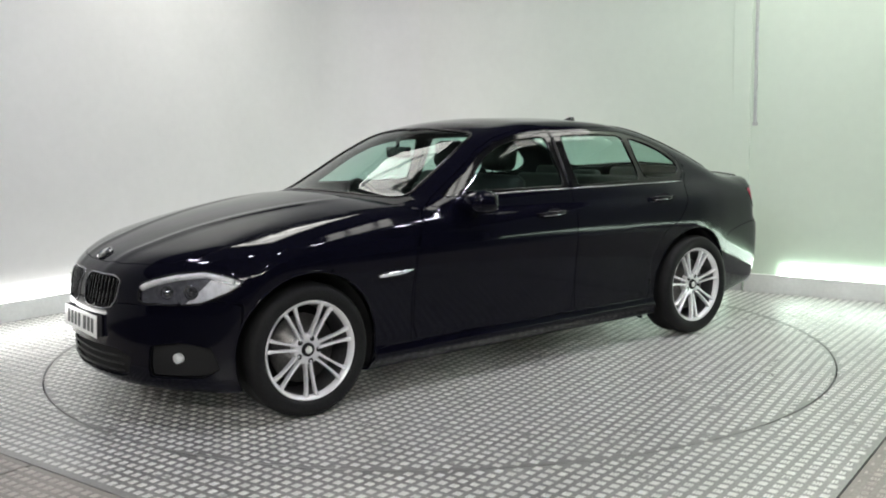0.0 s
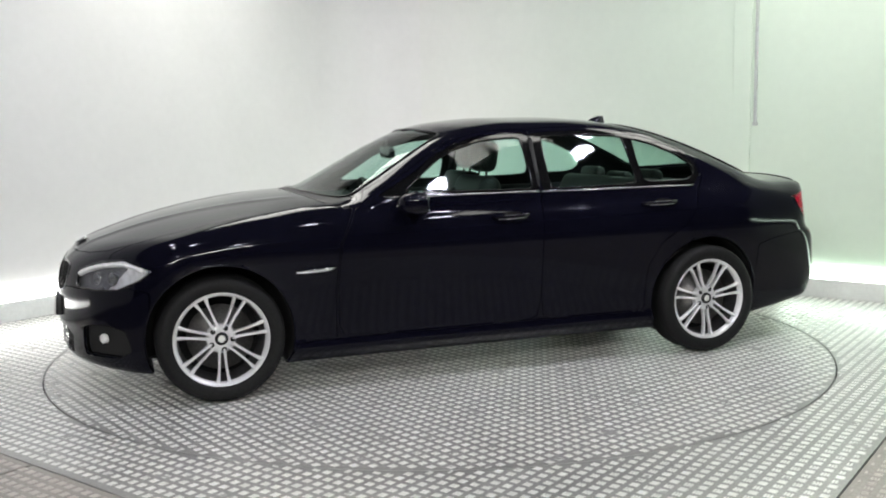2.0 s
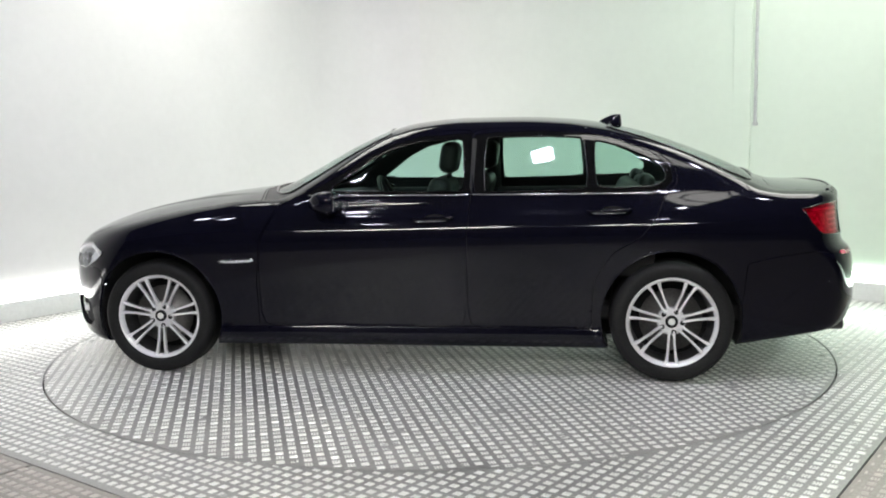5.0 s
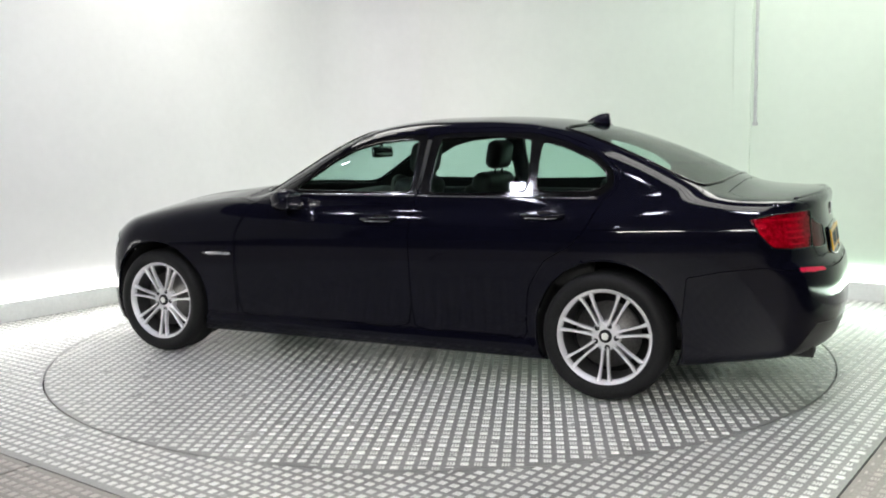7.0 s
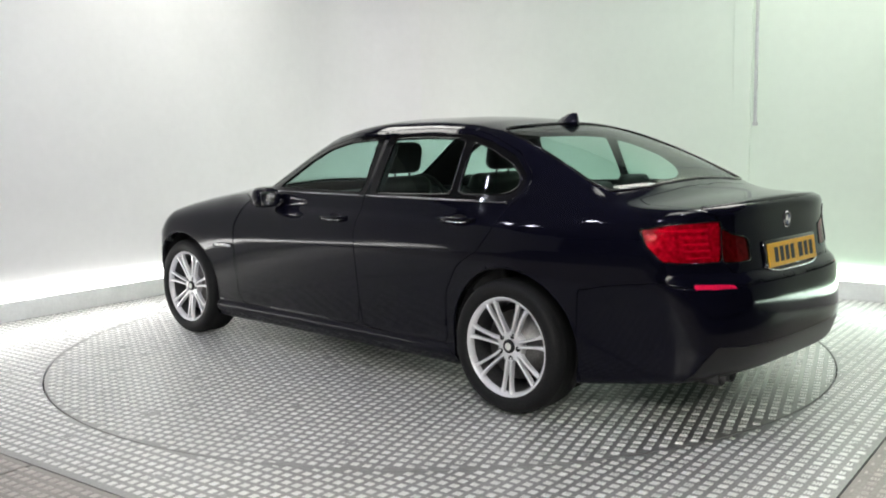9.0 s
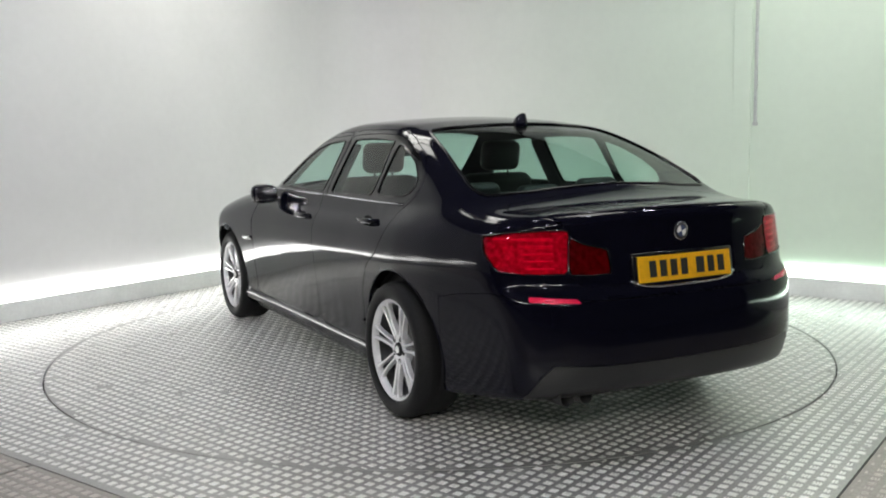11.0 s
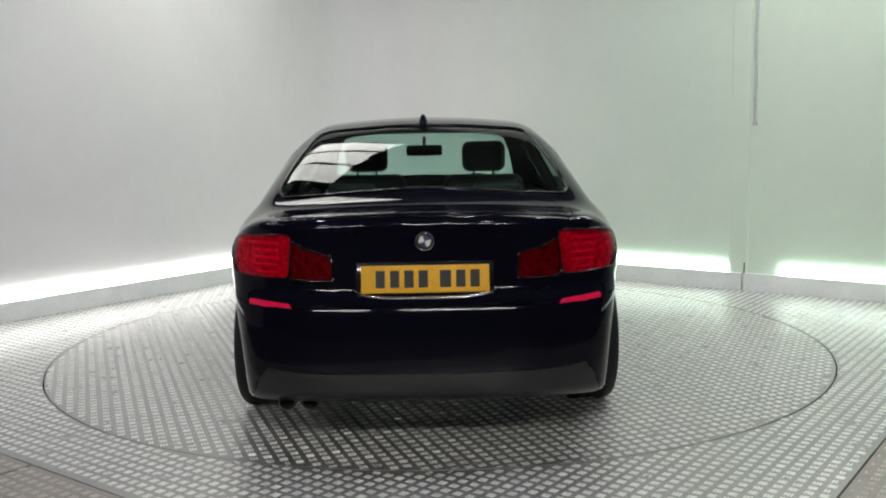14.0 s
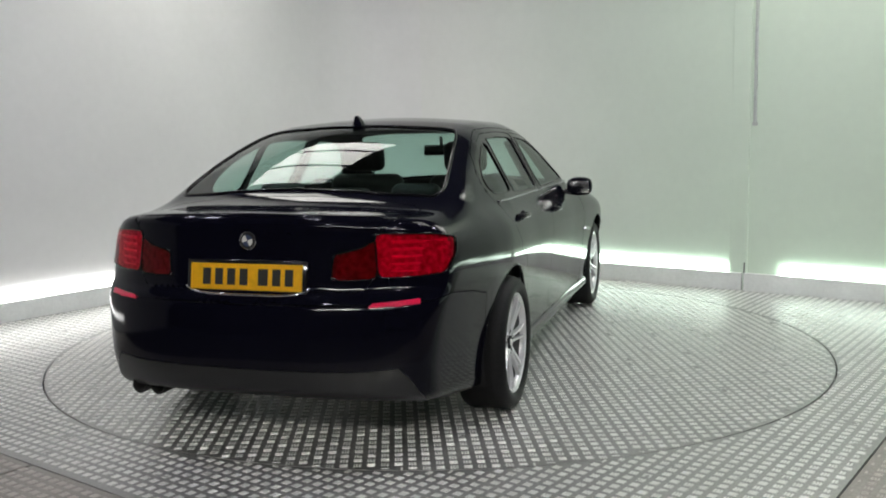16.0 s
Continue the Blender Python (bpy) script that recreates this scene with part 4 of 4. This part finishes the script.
def build_car():
    car = thing("car", "glossy black four-door saloon with silver wheels on the turntable", "car")
    c = cut_panels()
    T = c.take
    glassy = {"windscreen", "rear_window", "glass_front", "glass_rear", "glass_quarter", "arch"}
    part("body_shell", finish(T([""])), PAINT, car, "glossy black roof and rear wings")
    solid = [n for n in c.names if n not in glassy and n not in ("tail_lamp", "lid_lamp", "kidney", "head_lamp", "intake", "side_intake")]
    part("inner_shell", T(solid, offset=0.016), INNER, car, "dark inner shell")
    part("hood", finish(T(["hood"])), PAINT, car)
    part("cowl", finish(T(["cowl"])), PLASTIC, car, "black plastic cowl panel")
    fb = part("front_bumper", finish(T(["front_bumper"])), PAINT, car)
    rb = part("rear_bumper", finish(T(["rear_bumper"])), PAINT, car)
    lid = part("boot_lid", finish(T(["lid"])), PAINT, car)
    part("valance", finish(T(["valance"]), 0.001), VALANCE, rb, "dark grey plastic lower valance")
    for name, panel in (("windscreen", "windscreen"), ("rear_window", "rear_window")):
        bm = T([panel], offset=0.003)
        part(name, bm, WINDOW, car, "green-tinted window glass")
        seal = bmesh.new()
        for row in rims(T([panel])):
            tube(seal, thin(row, 0.03), 0.008, 8, True)
        part("window_seal", seal, DULL_TRIM, car)
    for side, s in (("L", 1), ("R", -1)):
        part("front_fender", finish(T(["front_fender"], side)), PAINT, car)
        part("side_skirt", finish(T(["side_skirt"], side), 0.001), PAINT, car)
        fd = part("front_door", finish(T(["front_door"], side)), PAINT, car)
        rd = part("rear_door", finish(T(["rear_door"], side)), PAINT, car)
        part("window_frame", finish(T(["trim_front"], side, 0.002), 0.0), DULL_TRIM, fd, "polished black window frame")
        part("window_frame", finish(T(["trim_rear"], side, 0.002), 0.0), DULL_TRIM, rd, "polished black window frame")
        part("window", T(["glass_front"], side, 0.006), WINDOW, fd, "green-tinted window glass")
        part("window", T(["glass_rear"], side, 0.006), WINDOW, rd, "green-tinted window glass")
        part("quarter_window", T(["glass_quarter"], side, 0.006), WINDOW, rd, "green-tinted window glass")
        for door, panel in ((fd, "glass_front"), (rd, "glass_rear"), (rd, "glass_quarter")):
            seal = bmesh.new()
            for row in rims(T([panel], side, 0.003)):
                tube(seal, thin(row, 0.025), 0.005, 6, True)
            part("window_seal", seal, DULL_TRIM, door)
        for door, x0, x1 in ((fd, 0.56, -0.37), (rd, -0.39, -1.42)):
            rows = []
            for x in np.linspace(x0, x1, 16):
                y = 0.95
                while float(field(np.array(x), np.array(y), np.array(1.034))) > 0:
                    y -= 0.002
                rows.append(Vector((x, s * (y + 0.001), 1.036)))
            part("belt_moulding", tube(bmesh.new(), rows, 0.007, 8, flat=0.8), DARK_CHROME, door, "polished moulding under the window")
        make_handle(fd, -0.165, 0.905, s)
        make_handle(rd, -1.145, 0.945, s)
        make_mirror(car, s)
        # lamps
        hl = part("head_lamp", T(["head_lamp"], side, 0.001), CLEAR, car, "clear headlamp with a silver bowl and two round projectors")
        for name, mat, outer, label in (("lamp_bowl", LAMP_GREY, False, "smoked grey lamp bowl"), ("indicator_bowl", REFLECTOR, True, "bright silver indicator bowl")):
            bowl = T(["head_lamp"], side, 0.024)
            bmesh.ops.bisect_plane(bowl, geom=[*bowl.verts, *bowl.edges, *bowl.faces], plane_co=(1.935, 0, 0.69), plane_no=(1, 0, 0.9), clear_outer=outer, clear_inner=not outer)
            part(name, bowl, mat, hl, label)
        brow = bmesh.new()
        for row in rims(T(["head_lamp"], side, 0.010)):
            top = sorted((p for p in row if p.z > 0.685 + 0.0 * p.x and p.x > 1.83), key=lambda p: p.x)
            if len(top) > 4:
                top = thin(top, 0.02)
                top = [p + Vector((0.004, 0.004 * s, -0.016)) for p in top]
                tube(brow, top, 0.016, 8, flat=0.9)
        part("lamp_brow", brow, REFLECTOR, hl, "bright silver brow inside the lamp")
        for px, py, pz, pr in ((2.060, 0.600, 0.655, 0.034), (1.985, 0.700, 0.660, 0.036)):
            d = Vector((0.85, 0.5 * s, 0.05)).to_track_quat("Z", "Y").to_matrix().to_4x4()
            m = Matrix.Translation((px, py * s, pz)) @ d
            part("projector", lathe(bmesh.new(), [(pr, -0.02), (pr, 0.012), (pr * 0.86, 0.014), (pr * 0.80, 0.004), (pr * 0.5, 0.016), (0, 0.022)], m, 28), DARK_CHROME, hl, "round dark projector")
        rim_bm = bmesh.new()
        for row in rims(T(["head_lamp"], side, 0.001)):
            tube(rim_bm, thin(row, 0.02), 0.005, 6, True)
        part("lamp_seal", rim_bm, TRIM, hl)
        tl = part("tail_lamp", T(["tail_lamp"], side), RED_GLASS, car, "red tail lamp wrapping the rear corner")
        part("lamp_bowl", T(["tail_lamp"], side, 0.014), LAMP_BACK, tl)
        ll = part("lid_lamp", T(["lid_lamp"], side), DEEP_RED_GLASS, lid, "dark red inner tail lamp")
        part("lamp_bowl", T(["lid_lamp"], side, 0.014), LAMP_BACK, ll)
        for lamp, names in ((tl, ["tail_lamp"]), (ll, ["lid_lamp"])):
            edge = bmesh.new()
            for row in rims(T(names, side)):
                tube(edge, thin(row, 0.02), 0.004, 6, True)
            part("lamp_seal", edge, DULL_TRIM, lamp)
        part("reflector", finish(T(["reflector"], side), 0.0), RED_LENS, rb, "slim red reflector")
        bars = bmesh.new()
        for k in range(5):
            z = 0.818 + 0.030 * k
            pts = []
            for y in np.linspace(0.61, 0.80, 10):
                x = -(float(TAIL(np.array(z))) - 0.33 * (y / 0.93) ** 3.4) + 0.012 + max(0.0, y - 0.68) * 0.28
                pts.append(Vector((x, s * y, z)))
            tube(bars, pts, 0.004 + 0.0012 * k, 6)
        part("light_bar", bars, REFLECTOR, tl, "bright light bars inside the lamp")
        # grille
        kd = part("kidney_grille", T(["kidney"], side, 0.03), INNER, fb, "chrome-ringed grille half with black slats")
        ring = bmesh.new()
        for row in rims(T(["kidney"], side)):
            tube(ring, thin(row, 0.015), 0.0045, 8, True)
        part("grille_ring", ring, DARK_CHROME, kd, "chrome ring")
        for k in range(9):
            y = 0.065 + 0.034 * k
            x = 2.270 - 0.50 * (y / 0.93) ** 2.45
            part("grille_slat", box(bmesh.new(), pose(x - 0.022, s * y, 0.642, 0, -14), 0.03, 0.007, 0.145, 0.002), TRIM, kd)
        part("side_intake", T(["side_intake"], side, 0.03), INNER, fb, "black side air intake")
        fog = lathe(bmesh.new(), [(0.025, -0.03), (0.025, 0.0), (0.021, 0.004), (0.0, 0.008)], Matrix.Translation((2.055, 0.66 * s, 0.345)) @ Vector((0.8, 0.55 * s, 0)).to_track_quat("Z", "Y").to_matrix().to_4x4(), 24)
        part("fog_lamp", fog, REFLECTOR, fb, "small round fog lamp")
        # side repeater on the wing
        y = float(flank_y(np.array(0.97), np.array(0.668)))
        rep = bmesh.new()
        tube(rep, [Vector((1.075, s * (y - 0.002), 0.660)), Vector((1.02, s * (y + 0.006), 0.665)), Vector((0.93, s * (y + 0.006), 0.669)), Vector((0.87, s * (y - 0.002), 0.671))], 0.017, 10, flat=0.5)
        part("side_repeater", rep, CHROME, car, "slim chrome side repeater strip")
        # wheel arch lining
        for hx in (HUB_F, HUB_R):
            lin = lathe(bmesh.new(), [(0.380, 0.14), (0.392, -0.16), (0.30, -0.20), (0.0, -0.20)], Matrix.Translation((hx, s * 0.72, HUB_Z + 0.008)) @ pose(0, 0, 0, -90 * s), 48)
            low = [f for f in lin.faces if f.calc_center_median().z < 0.20]
            bmesh.ops.delete(lin, geom=low, context="FACES")
            part("arch_liner", lin, INNER, car)
            lip = bmesh.new()
            rows = []
            for k in range(0, 49):
                a = math.pi * (k / 48) * 1.22 - 0.11 * math.pi
                px, pz = hx + 0.387 * math.cos(a), HUB_Z + 0.008 + 0.387 * math.sin(a)
                if pz > 0.24:
                    yy = 0.93
                    for _ in range(30):
                        if float(field(np.array(px), np.array(yy), np.array(pz))) < 0:
                            break
                        yy -= 0.004
                    rows.append(Vector((px, s * (yy - 0.002), pz)))
            tube(lip, rows, 0.006, 8)
            part("arch_lip", lip, PAINT, car)
    for y in (0.49, 0.585):
        pipe = lathe(bmesh.new(), [(0.038, -0.22), (0.038, 0.0), (0.035, 0.004), (0.031, 0.0), (0.031, -0.16), (0.0, -0.16)], Matrix.Translation((-2.455, y, 0.280)) @ pose(0, 0, 0, 0, -90), 28)
        part("tailpipe", pipe, PIPE_STEEL, car, "dark steel tailpipe under the bumper")
    part("lower_intake", T(["intake"], offset=0.03), INNER, fb, "black lower air intake")
    for k in range(3):
        bar = bmesh.new()
        tube(bar, [Vector((2.272 - 0.50 * (abs(y) / 0.93) ** 2.45, y, 0.26 + 0.035 * k)) for y in np.linspace(-0.38, 0.38, 13)], 0.005, 6)
        part("intake_bar", bar, PLASTIC, fb)
    lip = bmesh.new()
    tube(lip, [Vector((-2.452 + 0.10 * (abs(y) / 0.6) ** 2.6, y, 1.052 - 0.022 * (abs(y) / 0.6) ** 2)) for y in np.linspace(-0.60, 0.60, 25)], 0.011, 8, flat=0.55)
    part("spoiler_lip", lip, PAINT, lid)
    # plates, emblems, aerial
    plate(lid, "number_plate", (skin_x(0, 0.795, True) - 0.013, 0.0, 0.795), 9, True, YELLOW, "yellow rear number plate with black bars")
    hold = bmesh.new()
    box(hold, Matrix.Translation((skin_x(0, 0.795, True) - 0.003, 0, 0.795)) @ pose(0, 0, 0, 0, 9), 0.012, 0.56, 0.14, 0.005)
    part("plate_surround", hold, TRIM, lid)
    strip = bmesh.new()
    tube(strip, [Vector((skin_x(0, 0.722, True) - 0.004 + 0.03 * (abs(y) / 0.29) ** 4, y, 0.722 + 0.03 * (abs(y) / 0.29) ** 6)) for y in np.linspace(-0.29, 0.29, 21)], 0.0055, 8)
    part("lid_strip", strip, CHROME, lid, "thin bright strip under the plate")
    ph = box(bmesh.new(), pose(2.272, 0, 0.468, 0, -4), 0.042, 0.50, 0.105, 0.006)
    part("plate_holder", ph, PLASTIC, fb)
    plate(fb, "number_plate", (2.298, 0.0, 0.468), -4, False, PLATE_WHITE, "white front number plate with black bars")
    emblem(lid, Matrix.Translation((skin_x(0, 0.945, True), 0, 0.945)) @ pose(0, 0, 0, 0, -90) @ pose(0, 0, 0, 0, 0, 20), 0.037)
    emblem(c_hood(car), Matrix.Translation((2.155, 0, 0.802)) @ pose(0, 0, 0, 0, 30), 0.041)
    fin = bmesh.new()
    rings = []
    for k, z in ((1.0, 1.410), (0.86, 1.432), (0.62, 1.458), (0.36, 1.476), (0.18, 1.482)):
        x0, x1 = -1.255 + 0.012 * (1 - k), -1.255 + 0.16 * k + 0.012
        w = 0.034 * k
        rings.append([Vector((x0, -w * 0.5, z)), Vector(((x0 + x1) / 2, -w, z)), Vector((x1, 0, z)), Vector(((x0 + x1) / 2, w, z)), Vector((x0, w * 0.5, z))])
    part("aerial_fin", loft(fin, rings), PAINT, car, "black shark-fin aerial on the roof")
    # cabin
    fl = bmesh.new()
    pillow(fl, pose(-0.45, 0, 0.36), 2.9, 1.50, 0.10, 0.03)
    part("cabin_floor", fl, CABIN, car)
    make_seat(car, 0.02, 0.37, 0.52, 0.60)
    make_seat(car, -0.16, -0.37, 0.52, 0.60)
    bench = bmesh.new()
    pillow(bench, pose(-0.92, 0, 0.50, 0, -8), 0.52, 1.36, 0.18, 0.06)
    pillow(bench, pose(-1.24, 0, 0.78, 0, -24), 0.16, 1.36, 0.60, 0.06)
    rs = part("rear_bench", bench, LEATHER, car, "black leather rear bench")
    for y in (0.38, 0.0, -0.38):
        part("headrest", pillow(bmesh.new(), pose(-1.375, y, 1.06 if y else 1.035, 0, -14), 0.09, 0.26, 0.13, 0.04), LEATHER, rs)
    sh = bmesh.new()
    pillow(sh, pose(-1.66, 0, 1.005), 0.56, 1.28, 0.04, 0.015)
    part("parcel_shelf", sh, CABIN, car)
    dash = bmesh.new()
    rings = []
    for y in np.linspace(-0.72, 0.72, 13):
        hump = 0.035 * math.exp(-((y + 0.37) / 0.16) ** 2)
        rings.append([Vector((0.92, y, 0.97)), Vector((0.70, y, 0.995)), Vector((0.50, y, 0.985 + hump)), Vector((0.42, y, 0.95 + hump * 0.6)), Vector((0.46, y, 0.80)), Vector((0.52, y, 0.55)), Vector((0.92, y, 0.55))])
    part("dashboard", loft(dash, rings), CABIN, car, "charcoal dashboard")
    con = bmesh.new()
    pillow(con, pose(0.10, 0, 0.56), 0.95, 0.20, 0.26, 0.05)
    part("centre_console", con, CABIN, car)
    m = Matrix.Translation((0.30, -0.37, 0.915)) @ pose(0, 0, 0, 0, -65)
    wh = bmesh.new()
    tube(wh, [m @ Vector((0.185 * math.cos(2 * math.pi * k / 36), 0.185 * math.sin(2 * math.pi * k / 36), 0)) for k in range(36)], 0.016, 8, True)
    sw = part("steering_wheel", wh, LEATHER, car, "black steering wheel")
    boss = bmesh.new()
    lathe(boss, [(0.075, -0.02), (0.07, 0.012), (0.0, 0.018)], m, 24)
    for a in (0, math.pi, math.pi * 1.5):
        tube(boss, [m @ Vector((0.05 * math.cos(a + math.pi / 2), 0.05 * math.sin(a + math.pi / 2), 0)), m @ Vector((0.18 * math.cos(a + math.pi / 2), 0.18 * math.sin(a + math.pi / 2), 0))], 0.016, 8)
    part("steering_boss", boss, CABIN, sw)
    rv = bmesh.new()
    pillow(rv, pose(0.30, 0, 1.265, 0, 8), 0.035, 0.25, 0.075, 0.017)
    tube(rv, [Vector((0.31, 0, 1.29)), Vector((0.30, 0, 1.36))], 0.012, 8)
    part("interior_mirror", rv, TRIM, car, "black interior mirror")
    hlr = bmesh.new()
    pillow(hlr, pose(-0.52, 0, 1.392), 1.15, 0.98, 0.02, 0.008)
    part("headliner", hlr, HEADLINER, car)
    for s in (1, -1):
        bp = bmesh.new()
        tube(bp, [Vector((-0.40, s * 0.795, 0.90)), Vector((-0.405, s * 0.785, 1.06)), Vector((-0.41, s * 0.64, 1.33))], 0.045, 8, flat=0.4)
        part("pillar_trim", bp, CABIN, car)
        dc = bmesh.new()
        pillow(dc, pose(-0.30, s * 0.80, 0.78), 2.2, 0.05, 0.42, 0.02)
        part("door_card", dc, CABIN, car)
    # wheels
    for x, y, s, turn in ((HUB_F, 0.787, 1, 90), (HUB_R, 0.815, 1, 90), (HUB_F, -0.787, -1, 25), (HUB_R, -0.815, -1, 3)):
        make_wheel(car, x, y, s, turn)
    return car


def c_hood(car):
    return next(o for o in car.children if o.name.startswith("hood"))


car = build_car()


def motions():
    """The turntable and the car on it turn clockwise, seen from above, at an even pace."""
    c0 = Vector((-0.0638, -0.0832, 0))
    rows, disc = [], []
    for i in range(33):
        t = 0.5 * i
        a = 217.16 - 9.0372 * t
        m = pose(0, 0, 0.0022, 0, 0, a) @ Matrix.Translation(-c0)
        rows.append((t, m))
        disc.append((t, pose(0, 0, 0, 0, 0, a)))
    walk(car, rows)
    walk(turntable, disc)


motions()
